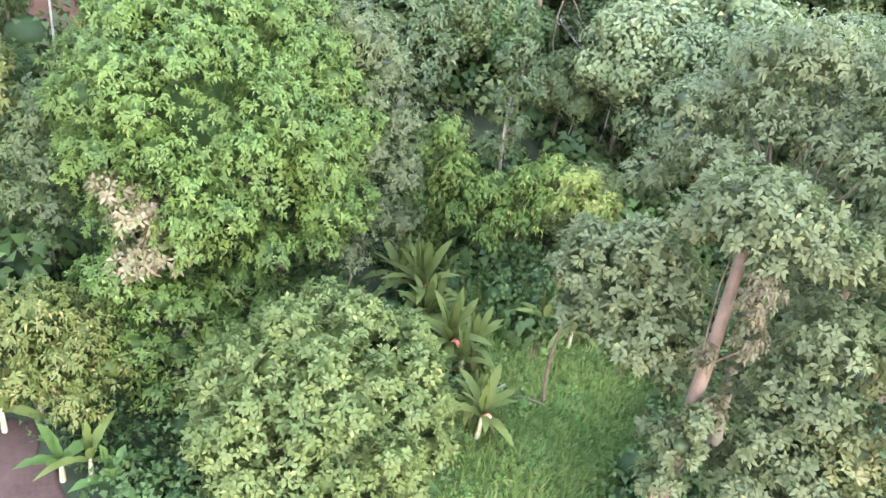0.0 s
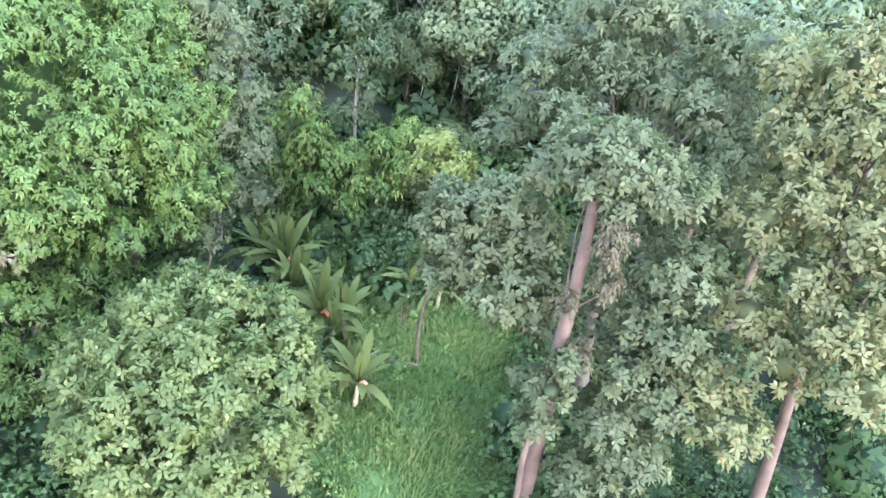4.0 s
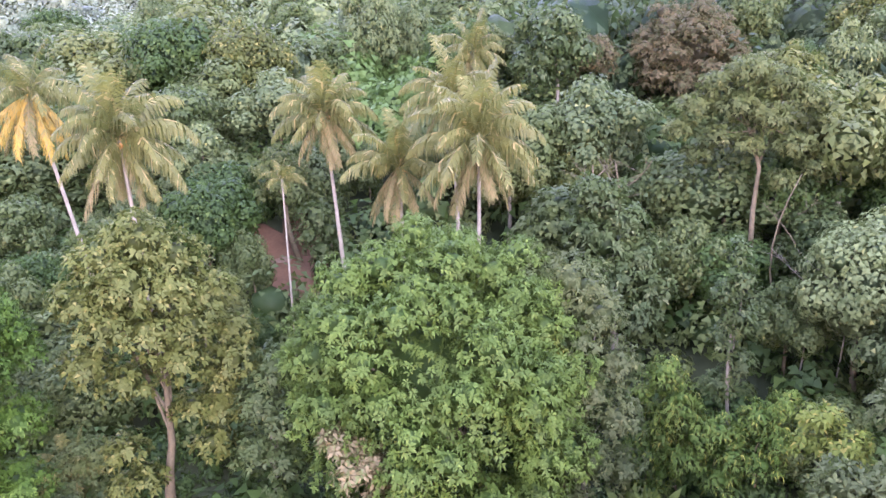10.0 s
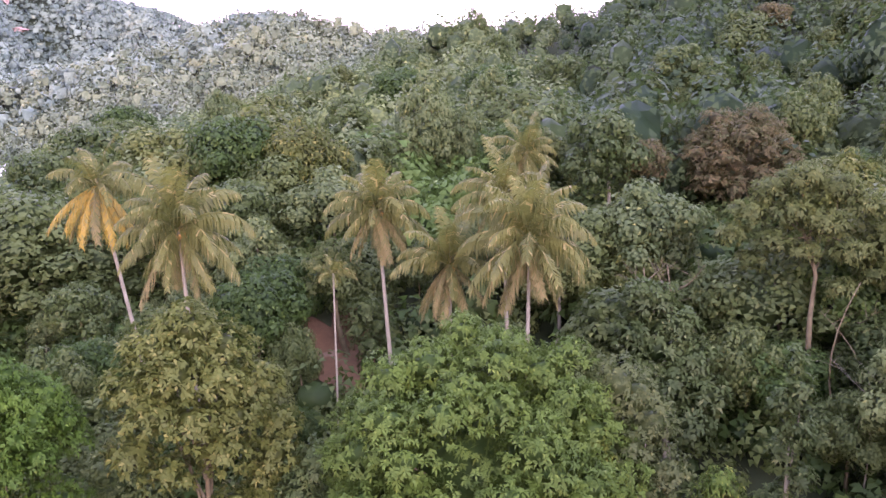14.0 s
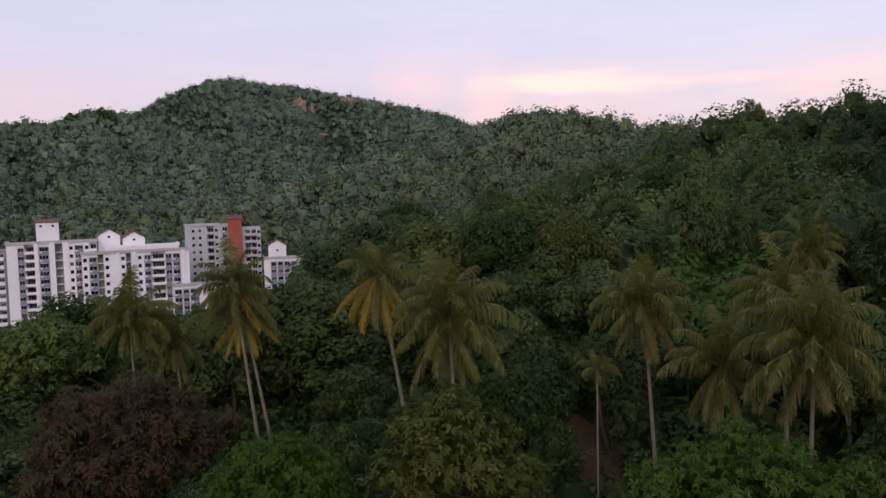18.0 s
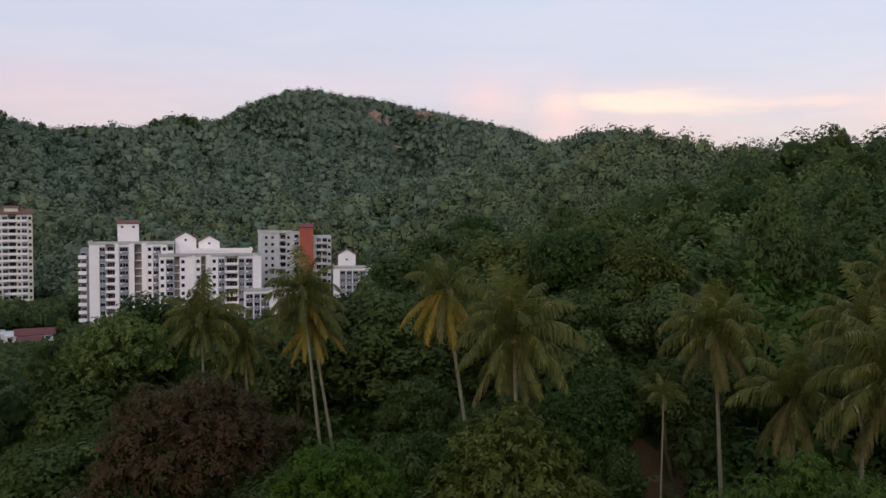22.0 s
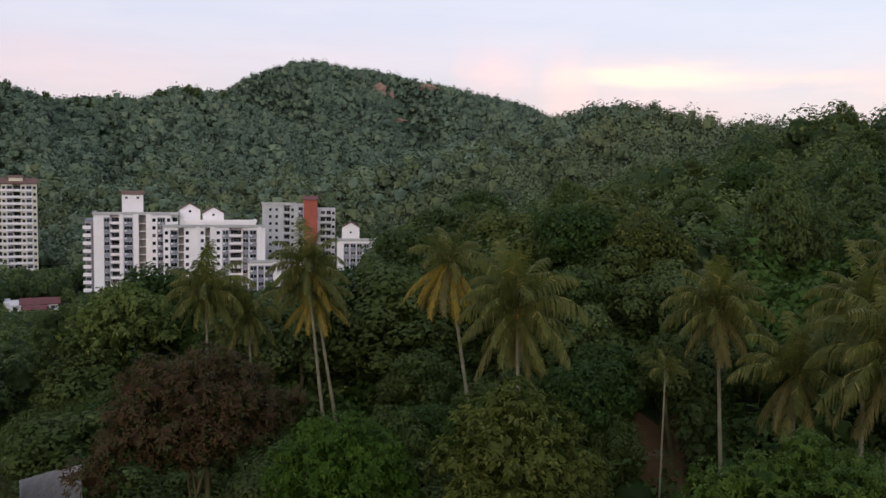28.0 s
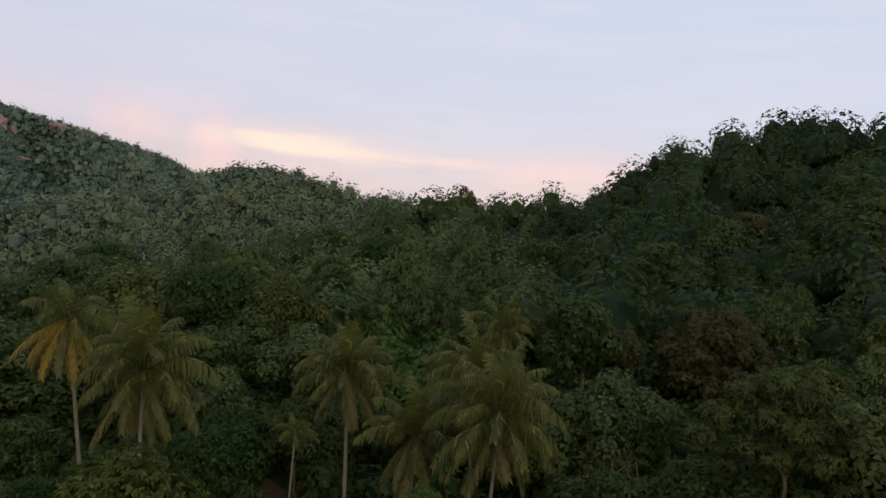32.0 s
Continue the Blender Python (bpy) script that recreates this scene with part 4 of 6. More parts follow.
def model_tree(seed, kind, bark, height, wide, lobes_n, density, leaf, tall):
    """A forest tree at the origin: trunk and crown."""
    rng = np.random.default_rng(seed)
    ob = thing("tree", (0, 0, 0), "", "tree", "forest trees on the slopes")
    c = Vector((0, 0, height - wide * tall))
    lb = dome(rng, c, wide, wide * tall, lobes_n, wide * 0.32, 1.75)
    lb = [(p + Vector(rng.normal(size=3)) * wide * 0.09, r * k, h * k) for (p, r, h), k in zip(lb, rng.uniform(0.7, 1.3, len(lb)))]
    over = Vector((0, 0, height - max(p.z + h for p, r, h in lb)))
    lb = [(p + over, r, h) for p, r, h in lb]
    piece("trunk", tube("trunk", limb_points((0, 0, -1.0), (0, 0, height * 0.75), rng, 0, 5), np.linspace(0.22, 0.08, 5), bark, 6, 0.1, seed), ob)
    shape = [(tuple(p), r, h) for p, r, h in lb]
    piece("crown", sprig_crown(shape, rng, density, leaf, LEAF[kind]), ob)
    return ob


KINDS = [("mid", BARK_BROWN), ("mid", BARK_BROWN), ("dark", BARK_BROWN), ("feather", BARK_GREY), ("mid", BARK_BROWN), ("olive", BARK_BROWN), ("glossy", BARK_GREY), ("dark", BARK_BROWN), ("creeper", BARK_BROWN), ("brown", BARK_BROWN)]
WORDS = {"mid": "mid green forest tree on the slope", "dark": "dark green forest tree on the slope", "feather": "yellow-green feathery forest tree", "olive": "olive green forest tree",
         "glossy": "blue-green forest tree with large leaves", "creeper": "forest tree draped in bright green creepers", "brown": "brownish leaved forest tree"}
TALL = (0.95, 0.75, 1.2, 0.62, 1.3, 0.85, 1.15, 0.9, 0.8, 0.7)
MODELS, NEAR_MODELS = [], []
for i, (kd, bk) in enumerate(KINDS):
    mt = model_tree(100 + i, kd, bk, 10.0, 3.4 + 0.4 * (i % 3), 21, 15.0, 0.20, TALL[i])
    tagged(mt, WORDS[kd])
    MODELS.append(mt)
    mt = model_tree(100 + i, kd, bk, 10.0, 3.4 + 0.4 * (i % 3), 24, 28.0, 0.15, TALL[i])
    tagged(mt, WORDS[kd])
    NEAR_MODELS.append(mt)

RF = np.random.default_rng(77)
taken, planted = [], []


def plant(i, b, d, size, wide=1.0):
    """A copy of a forest tree at a bearing and distance; the first use of a form moves the form itself."""
    p = foot_at(b, d)
    m = Matrix.Translation(p) @ pose(0, 0, 0, RF.uniform(-4, 4), RF.uniform(-4, 4), RF.uniform(0, 360)) @ Matrix.Diagonal((size * wide, size * wide, size, 1))
    taken.append((p[0], p[1], 3.0 * size * wide))
    form = NEAR_MODELS[i] if d < 62 else MODELS[i]
    if form not in planted:
        planted.append(form)
        form.matrix_basis = m
        return form
    return copy_thing(form, m)


# trees known by their place: form, bearing, distance, height factor, width factor
for i, b, d, s, w in [(8, -15.0, 103, 1.4, 0.9), (5, -10.2, 98, 1.25, 0.9), (4, -2.2, 112, 1.35, 0.75), (3, -16.5, 106, 1.2, 1.1), (3, -13.2, 108, 1.15, 1.1), (3, -19.5, 114, 1.2, 1.1), (8, -14.2, 70, 0.75, 1.0), (8, -12.6, 75, 0.65, 1.1),
                      (7, -27.2, 66, 1.05, 0.8), (6, -28.5, 100, 1.3, 0.9), (8, -41.6, 108, 1.25, 1.2), (2, -46.5, 98, 1.2, 1.2), (8, -31.0, 98, 0.95, 1.1),
                      (2, -26.2, 62, 0.7, 1.2), (2, -23.8, 58, 0.8, 1.2), (7, -21.0, 72, 0.8, 1.2), (1, -29.5, 60, 0.65, 1.1), (7, -11.6, 66, 0.75, 0.9), (2, -6.8, 76, 0.75, 0.8), (7, -3.4, 62, 0.62, 0.8),
                      (7, 8.8, 60, 0.9, 0.9), (2, 10.4, 64, 0.9, 1.0), (2, 7.2, 76, 0.9, 1.0), (9, 12.0, 92, 0.9, 1.0), (6, 9.6, 90, 1.0, 1.0), (7, 18.5, 62, 0.85, 1.0), (2, 20.5, 70, 0.9, 1.1), (3, 27.5, 70, 1.3, 0.9),
                      (0, 30.0, 58, 1.3, 1.0), (4, 34.0, 56, 1.3, 0.9), (6, 38.0, 54, 1.4, 0.8), (3, 43.0, 54, 1.5, 0.9), (4, 48.0, 50, 1.5, 0.9), (0, 53.0, 46, 1.5, 0.8), (1, 36.5, 62, 1.3, 1.0), (7, 25.5, 58, 0.9, 1.0), (2, 29.0, 50, 0.75, 1.0), (1, 12.5, 78, 0.95, 1.0), (7, 16.6, 70, 0.9, 1.0),
                      (2, -47.0, 60, 0.85, 1.3), (7, -50.0, 66, 0.85, 1.2), (2, -47.5, 76, 0.9, 1.2), (7, -36.0, 72, 0.8, 1.1), (2, -34.0, 66, 0.72, 1.2), (7, -47.6, 84, 0.85, 1.1), (1, -36.5, 96, 0.95, 1.1), (1, -33.5, 92, 0.95, 1.1),
                      (2, -26.0, 46, 0.62, 1.1), (7, -25.0, 40, 0.5, 1.2), (2, -24.0, 52, 0.6, 1.0), (7, -13.5, 52, 0.55, 1.0), (7, -9.5, 52, 0.5, 1.0)]:
    plant(i, b, d, s, w)
# bushy trees between and behind the palms
n_low = 0
for _ in range(5000):
    b, d = RF.uniform(-56, 60), math.sqrt(RF.uniform(57 ** 2, 112 ** 2))
    s = RF.uniform(0.42, 0.85)
    p = at(b, d)
    top = math.degrees(math.atan2(gz(p) + 9.6 * s - EYE, d))
    if d < 72 and top > -11.5 or -10.8 < b < -5.8 and 56 < d < 86 or -7.2 < b < -4 and d < 66 or -34 < b < -29.8 and d < 80 or -24.8 < b < -20.8 and d < 69 or -37.2 < b < -35.8 and d < 84 or b < -28 and top > (-18 if b < -50.2 else -8.2 if b < -33 else -7.2) or -4.5 < b < 3.5 and d > 84 or 13 < b < 22.5 and d > 66:
        continue
    if any((p.x - x) ** 2 + (p.y - y) ** 2 < (1.9 * s + r * 0.55) ** 2 for x, y, r in taken):
        continue
    plant(int(RF.choice([0, 1, 3, 3, 4, 5, 6, 8, 8, 7] if b > -26 else [0, 1, 2, 2, 4, 7, 8])), b, d, s, RF.uniform(0.95, 1.25))
    n_low += 1
    if n_low >= 150:
        break
# the slope behind, tree by tree
n_free = 0
for _ in range(6000):
    b, d = RF.uniform(-58, 64), math.sqrt(RF.uniform(84 ** 2, 235 ** 2))
    if b < -30 and d < 112 or -4.5 < b < 2.5 and d < 112 or b > 10 and d > 172 or -11 < b < 5 and d < 92 or 12.5 < b < 23 and d < 102:
        continue
    p = at(b, d)
    s = RF.uniform(0.75, 1.25) * (0.8 if b < -30 else 1.0)
    if b < -28 and gz(p) + 10 * s > EYE - d * (0.14 if b < -33 else 0.11):
        continue
    if d > 140 and math.degrees(math.atan2(gz(p) + 9.5 * s - EYE, d)) > np.interp(b, [-20, -10, -2, 0.5, 4, 6.5, 9.6, 12], [0, 2, 3.4, 4.3, 4.7, 5.2, 5.3, 7.5]):
        continue
    if any((p.x - x) ** 2 + (p.y - y) ** 2 < (2.2 * s + r * 0.62) ** 2 for x, y, r in taken):
        continue
    plant(int(RF.choice([0, 1, 2, 2, 3, 4, 4, 5, 6, 7, 7, 8, 9] if b < 6 else [2, 2, 7, 7, 7, 6, 9, 0])), b, d, s, RF.uniform(0.85, 1.15))
    n_free += 1
    if n_free >= 150:
        break


# tall trees that stand out on the crest of the left shoulder
for k in range(18):
    if k % 3 == 1:
        continue
    plant(int(RF.choice([0, 1, 4])), -51 + 0.76 * k + RF.uniform(-0.3, 0.3), RF.uniform(748, 758), RF.uniform(0.75, 1.1), RF.uniform(0.8, 1.3))


# forms that no place has taken
for form in MODELS + NEAR_MODELS:
    if form not in planted:
        for child in list(form.children):
            bpy.data.objects.remove(child)
        bpy.data.objects.remove(form)


# ---- forest of the hills and undergrowth, too many to count ----
def sprays(x, y, z, s, rng, per, radius, height, lift, patch, mat, name, label, category, inside=0.55, sides=2, shade=-0.5, even=0.0, uneven=0.0, tree_tone=0.0, lean=None):
    """Small lumpy crowns of leaf sprays at x, y, z with sizes s, as one sheet."""
    n = len(x)
    knobs = rng.normal(size=(n, 10, 3))
    knobs[..., 2] = np.abs(knobs[..., 2])
    knobs = unit(knobs)

    def bulge(d):
        near = np.max(np.einsum("nki,nji->nkj", d, knobs), axis=2)
        return 0.66 + 0.44 * np.sqrt(np.clip((near - 0.5) / 0.5, 0, 1))

    size = np.array([radius, radius, height]) * s[:, None]
    mid = np.stack([x, y, z + lift * s + uneven * height * rng.uniform(-0.45, 0.75, n)], -1)[:, None]
    dirs = unit(rng.normal(size=(n, per, 3)))
    dirs[..., 2] = np.abs(dirs[..., 2]) * 1.1 - 0.25
    dirs = unit(dirs)
    c = mid + dirs * (bulge(dirs) * rng.uniform(0.86, 1.08, (n, per)))[..., None] * size[:, None]
    a = unit(dirs + np.array([0, 0, 0.2]) + rng.normal(size=dirs.shape) * 0.24)
    u = unit(np.cross(a, rng.normal(size=a.shape)))
    v = np.cross(a, u)
    h = (patch * np.sqrt(s)[:, None] * rng.uniform(0.6, 1.3, (n, per)))[..., None] * 0.5
    q = np.stack([c - u * h, c + u * h * 0.5 - v * h * 0.8, c + u * h * 0.7 + v * h * 0.9 - np.array([0, 0, 1]) * h * 0.3], 2).reshape(-1, 3, 3)
    bv, bf = BALLS[sides]
    dv = np.repeat(bv[None], n, 0)
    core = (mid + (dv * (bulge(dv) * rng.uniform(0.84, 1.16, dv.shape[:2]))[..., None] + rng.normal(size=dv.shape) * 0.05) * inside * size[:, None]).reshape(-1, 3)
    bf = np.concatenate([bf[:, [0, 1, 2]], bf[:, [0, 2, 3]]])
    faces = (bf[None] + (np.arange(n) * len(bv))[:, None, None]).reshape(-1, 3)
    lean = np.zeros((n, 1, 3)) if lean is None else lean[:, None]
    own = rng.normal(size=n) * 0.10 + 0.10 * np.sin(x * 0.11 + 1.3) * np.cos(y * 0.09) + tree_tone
    # shade darkens each core's colour, for the gloom between leaf sprays
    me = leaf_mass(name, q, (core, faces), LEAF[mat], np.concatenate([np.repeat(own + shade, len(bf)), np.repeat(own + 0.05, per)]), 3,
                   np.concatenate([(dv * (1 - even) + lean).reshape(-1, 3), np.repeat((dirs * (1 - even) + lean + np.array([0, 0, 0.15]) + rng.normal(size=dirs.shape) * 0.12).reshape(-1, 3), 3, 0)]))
    return tagged(new(name, me), label, category, kind="stuff")


def scatter(rng, b0, b1, d0, d1, spacing):
    n = int(radians(b1 - b0) / 2 * (d1 ** 2 - d0 ** 2) / spacing ** 2)
    b, d = rng.uniform(b0, b1, n), np.sqrt(rng.uniform(d0 ** 2, d1 ** 2, n))
    return b, d, d * np.sin(np.radians(b)), d * np.cos(np.radians(b))


def far_forest(name, label, b0, b1, d0, d1, spacing, seed, per_tree, patch, kinds, sides=3, shade=-0.5, even=0.0, flat_top=1.0, uneven=0.2, wide=1.0, dense=0.74, jump=0.0, domed=0.42):
    rng = np.random.default_rng(seed)
    g = np.arange(-d1, d1, spacing)
    x, y = (v.ravel() for v in np.meshgrid(g, g))
    x, y = x + rng.uniform(-0.42, 0.42, len(x)) * spacing, y + rng.uniform(-0.42, 0.42, len(x)) * spacing
    b, d = np.degrees(np.arctan2(x, y)), np.hypot(x, y)
    inside = (b > b0) & (b < b1) & (d > d0) & (d < d1)
    b, d, x, y = b[inside], d[inside], x[inside], y[inside]
    z = ground(x, y)
    climb = (ground(x * 1.06, y * 1.06) - z) / (0.06 * d)
    s = np.clip(rng.lognormal(0, uneven, len(x)) * (1 + 0.2 * np.sin(x * 0.05) * np.cos(y * 0.043)), 0.65, 1.6)
    cell = 2.1 * spacing
    near, dome_z, tone, lean = np.full(len(x), 1e9), np.zeros(len(x)), np.zeros(len(x)), np.zeros((len(x), 3))
    for i in (-1, 0, 1):
        for j in (-1, 0, 1):
            cx, cy = np.floor(x / cell) + i, np.floor(y / cell) + j
            h1, h2, h3 = (np.modf(np.abs(np.sin(cx * a + cy * c) * 4375.85))[0] for a, c in ((12.71, 31.17), (26.95, 18.33), (7.13, 45.91)))
            ox, oy = x - (cx + 0.15 + 0.7 * h1) * cell, y - (cy + 0.15 + 0.7 * h2) * cell
            far_off = np.hypot(ox, oy)
            own = far_off < near
            near = np.where(own, far_off, near)
            lean = np.where(own[:, None], np.stack([ox / cell, oy / cell, np.full(len(x), 0.35)], -1) * 1.6, lean)
            tone = np.where(own, 0.55 * (h3 - 0.5), tone)
            dome_z = np.where(own, cell * domed * (0.45 + 0.5 * (h1 - 0.5) - np.clip(far_off / (0.7 * cell), 0, 1) ** 2), dome_z)
    z = z + dome_z
    sight = EYE - d * np.where((b < -47.6) & (d > 306), 0.097, 1.0) * np.where((b < -47.6) & (d > 306), 1.0, np.interp(b, [-52, -51.3, -48.2, -47.4, -42, -40, -33.5, -31.5], [0.105, 0.139, 0.139, 0.124, 0.124, 0.137, 0.137, 0.112]))
    blocks = ((b < -33) & (b > -47.5) & (d > 305) & (d < 356)) | ((b < -31) & (b > -36.3) & (d > 355) & (d < 382)) | ((b < -27.8) & (b > -31.6) & (d > 330) & (d < 364)) | ((b < -48) & (b > -55) & (d > 405) & (d < 432)) | ((b < -47.9) & (b > -51.2) & (d > 305) & (d < 328))
    keep = (climb > (-0.2 if d0 > 300 else -0.5)) & ~((b < -28.3) & (d < np.where(b < -47.6, 402, 345)) & (z + 7.8 * s * flat_top * spacing / 5.2 > sight)) & ~((np.abs(b + 1) < 4.5) & (d < 114)) & ~blocks
    k = spacing / 5.2
    return sprays(x[keep], y[keep], z[keep], s[keep], rng, per_tree, 2.75 * k * wide, 4.1 * k * flat_top, 3.5 * k * flat_top, patch, kinds, name, label, "forest", dense, sides, shade, even, jump, tone[keep], lean[keep])


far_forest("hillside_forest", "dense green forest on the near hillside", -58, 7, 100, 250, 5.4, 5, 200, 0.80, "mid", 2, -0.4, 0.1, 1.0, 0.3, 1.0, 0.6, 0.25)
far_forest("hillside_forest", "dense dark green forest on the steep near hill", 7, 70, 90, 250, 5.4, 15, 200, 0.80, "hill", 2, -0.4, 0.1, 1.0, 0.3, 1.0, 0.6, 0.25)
# from here outward, the far and mountain leaves carry painted haze
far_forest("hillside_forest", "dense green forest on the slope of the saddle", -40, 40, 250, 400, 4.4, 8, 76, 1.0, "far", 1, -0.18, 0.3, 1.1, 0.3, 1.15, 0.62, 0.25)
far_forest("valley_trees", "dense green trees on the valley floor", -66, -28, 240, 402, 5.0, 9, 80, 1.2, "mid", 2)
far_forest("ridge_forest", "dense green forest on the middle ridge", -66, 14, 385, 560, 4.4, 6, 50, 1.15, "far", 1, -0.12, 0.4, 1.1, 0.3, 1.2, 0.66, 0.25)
far_forest("mountain_forest", "dense forest on the far mountain, tinted blue-green for haze", -66, -10, 430, 1060, 4.9, 7, 24, 1.6, "mountain", 1, -0.06, 0.5, 1.0, 0.32, 1.25, 0.7, 0.25)


def thicket(label, b0, b1, d0, d1, spacing, seed, per, patch, size, mat, bare=True, name="undergrowth"):
    """Shrubs and seedlings under and between the trees."""
    rng = np.random.default_rng(seed)
    b, d, x, y = scatter(rng, b0, b1, d0, d1, spacing)
    z = ground(x, y)
    s = size * rng.lognormal(0, 0.3, len(x)) * (1 + 0.45 * np.sin(x * 0.31 + seed) * np.cos(y * 0.27))
    keep = s > 0
    if bare:
        keep = ~((b > 20 + (38 - d) * 0.25) & (b < 38) & (d < 41)) & ~((b > -10.9 + 0.4 * np.sin(d)) & (b < -5.9 + 0.4 * np.cos(d * 1.3)) & (d > 66) & (d < 79)) & ~((b > -26) & (b < -12.5) & (d > 24) & (d < 35.5)) & ~((b > -6) & (b < 4) & (d > 84) & (d < 114))
    return sprays(x[keep], y[keep], z[keep], s[keep], rng, per, 1.0, 0.9, 0.5, patch, mat, name, label, "undergrowth", 0.4)


thicket("thick green shrubs under the nearest trees", -62, 70, 20, 56, 1.3, 21, 110, 0.26, 1.05, "creeper")
thicket("thick dark green undergrowth on the slope", -62, 68, 54, 118, 2.4, 22, 140, 0.36, 1.6, "under")
thicket("bright green creepers and seedlings on the slope", -60, 66, 40, 120, 5.0, 23, 150, 0.5, 1.8, "creeper")
thicket("low green weeds beside a grassy clearing", 18, 40, 22, 42, 1.5, 24, 60, 0.2, 0.4, "grass", False)
thicket("leafy bushes at the foot of the slope", -34, -14, 34, 44, 1.8, 25, 140, 0.45, 1.3, "creeper")
thicket("terraced mounds of bright green creeper leaves", -6, 4.2, 84, 116, 2.8, 26, 260, 0.46, 2.3, "mound", False, "creeper_mounds")


def grass():
    rng = np.random.default_rng(31)
    b, d, x, y = scatter(rng, 16, 42, 20, 46, 0.075)
    keep = ((b > 19 + (38 - d) * 0.25) & (b < 39) & (np.sin(x * 0.9) * np.cos(y * 0.8) + rng.normal(size=len(x)) * 0.5 > -0.5))
    x, y = x[keep], y[keep]
    z = ground(x, y)
    n = len(x)
    a = rng.uniform(0, 2 * math.pi, n)
    h = rng.uniform(0.2, 0.55, n) * (1 + 0.4 * np.sin(x * 0.7) * np.cos(y * 0.6))
    e = np.stack([np.cos(a), np.sin(a), 0 * a], 1)
    c = np.stack([x, y, z], 1)
    tip = c + np.stack([np.cos(a + 1.3) * h * 0.7, np.sin(a + 1.3) * h * 0.7, h], 1)
    q = np.stack([c - e * 0.06, c + e * 0.06, tip], 1)
    tagged(new("grass", tris("grass", q, LEAF["grass"])), "long yellow-green grass on the clearing", "grass", kind="stuff")


grass()


def drape(name, label, b0, b1, d0, d1, mat, lift=0.06, ragged=0.2, seed=0, kind="structure"):
    """A patch of bare earth that follows the ground."""
    rng = np.random.default_rng(seed)
    nb, nd = 26, 26
    vs = []
    for i in range(nb + 1):
        for j in range(nd + 1):
            u, v = i / nb * 2 - 1, j / nd * 2 - 1
            k = max(abs(u), abs(v), 1e-6) / max(math.hypot(u, v), 1e-6)
            w = 1 + ragged * math.sin(math.atan2(v, u) * 5 + seed) * (u * u + v * v) + ragged * 0.5 * math.sin(math.atan2(v, u) * 11)
            p = at((b0 + b1) / 2 + (b1 - b0) / 2 * u * k * w, (d0 + d1) / 2 + (d1 - d0) / 2 * v * k * w)
            edge = max(abs(u), abs(v))
            vs.append((p.x, p.y, gz(p) + (lift if edge < 0.99 else -0.15) + rng.uniform(-0.03, 0.03)))
    idx = [q for i in range(nb) for j in range(nd) for q in (i * (nd + 1) + j, i * (nd + 1) + j + 1, (i + 1) * (nd + 1) + j + 1, (i + 1) * (nd + 1) + j)]
    return tagged(new(name, mesh_from(name, vs, 4, idx, mat, True)), label, "ground", kind=kind)


drape("grass_ground", "mossy green ground of the grassy clearing", 17, 42, 19, 45, rough_surface("mossy_ground", (0.022, 0.056, 0.008), (0.066, 0.108, 0.019), 0.25, 0.95, 0.4), 0.05, 0.1, 6)
drape("path", "bare red earth path between palms", -10.9, -5.7, 66, 81, RED_EARTH, 0.12, 0.25, 1)
drape("path_track", "pale trodden track on red earth", -10.2, -8.1, 73.2, 73.9, rough_surface("trodden_earth", (0.08, 0.058, 0.034), (0.14, 0.105, 0.066), 0.8), 0.2, 0.1, 2)
drape("bare_soil", "bare brown soil of a garden patch", -22, -13, 25.5, 35, rough_surface("brown_soil", (0.020, 0.012, 0.005), (0.050, 0.032, 0.016), 0.6, 0.95, 0.4), 0.1, 0.15, 3)
drape("bare_soil", "small bare patch of reddish soil in grass", 26.6, 28.4, 39.2, 41.2, RED_EARTH, 0.25, 0.2, 4)


def rock_face(b, e, wide, high, seed, label):
    """A bare cliff in the mountain forest, where the line of sight at that elevation meets the slope."""
    d = 450.0
    while EYE + d * math.tan(radians(e)) > gz(at(b, d)) + 6 and d < 1100:
        d += 4
    p = at(b, d - 6)
    rng = np.random.default_rng(seed)
    bm = bmesh.new()
    bmesh.ops.create_icosphere(bm, subdivisions=3, radius=1.0)
    for v in bm.verts:
        k = 1 + 0.22 * math.sin(v.co.x * 5 + seed) * math.cos(v.co.z * 6) + rng.uniform(-0.08, 0.08)
        v.co = Vector((v.co.x * wide / 2 * k, v.co.y * 5 * k, v.co.z * high * k))
    ob = part("rock_face", bm, ROCK)
    ob.matrix_basis = Matrix.Translation((p.x, p.y, gz(p) + 4)) @ pose(0, 0, 0, 0, 0, -b)
    return tagged(ob, label, "rock")


ROCK = rough_surface("orange_rock", (0.16, 0.095, 0.065), (0.36, 0.24, 0.18), 0.12, 0.9, 0.4)
rock_face(-28.2, 6.0, 16, 9, 1, "bare orange cliff face in mountain forest")
rock_face(-27.4, 5.8, 8, 6, 2, "small bare orange cliff in mountain forest")
rock_face(-24.9, 6.35, 20, 5, 3, "long bare rock ledge below the mountain crest")
rock_face(-27.0, 4.2, 22, 3, 4, "bare earth clearing on the mountain slope")

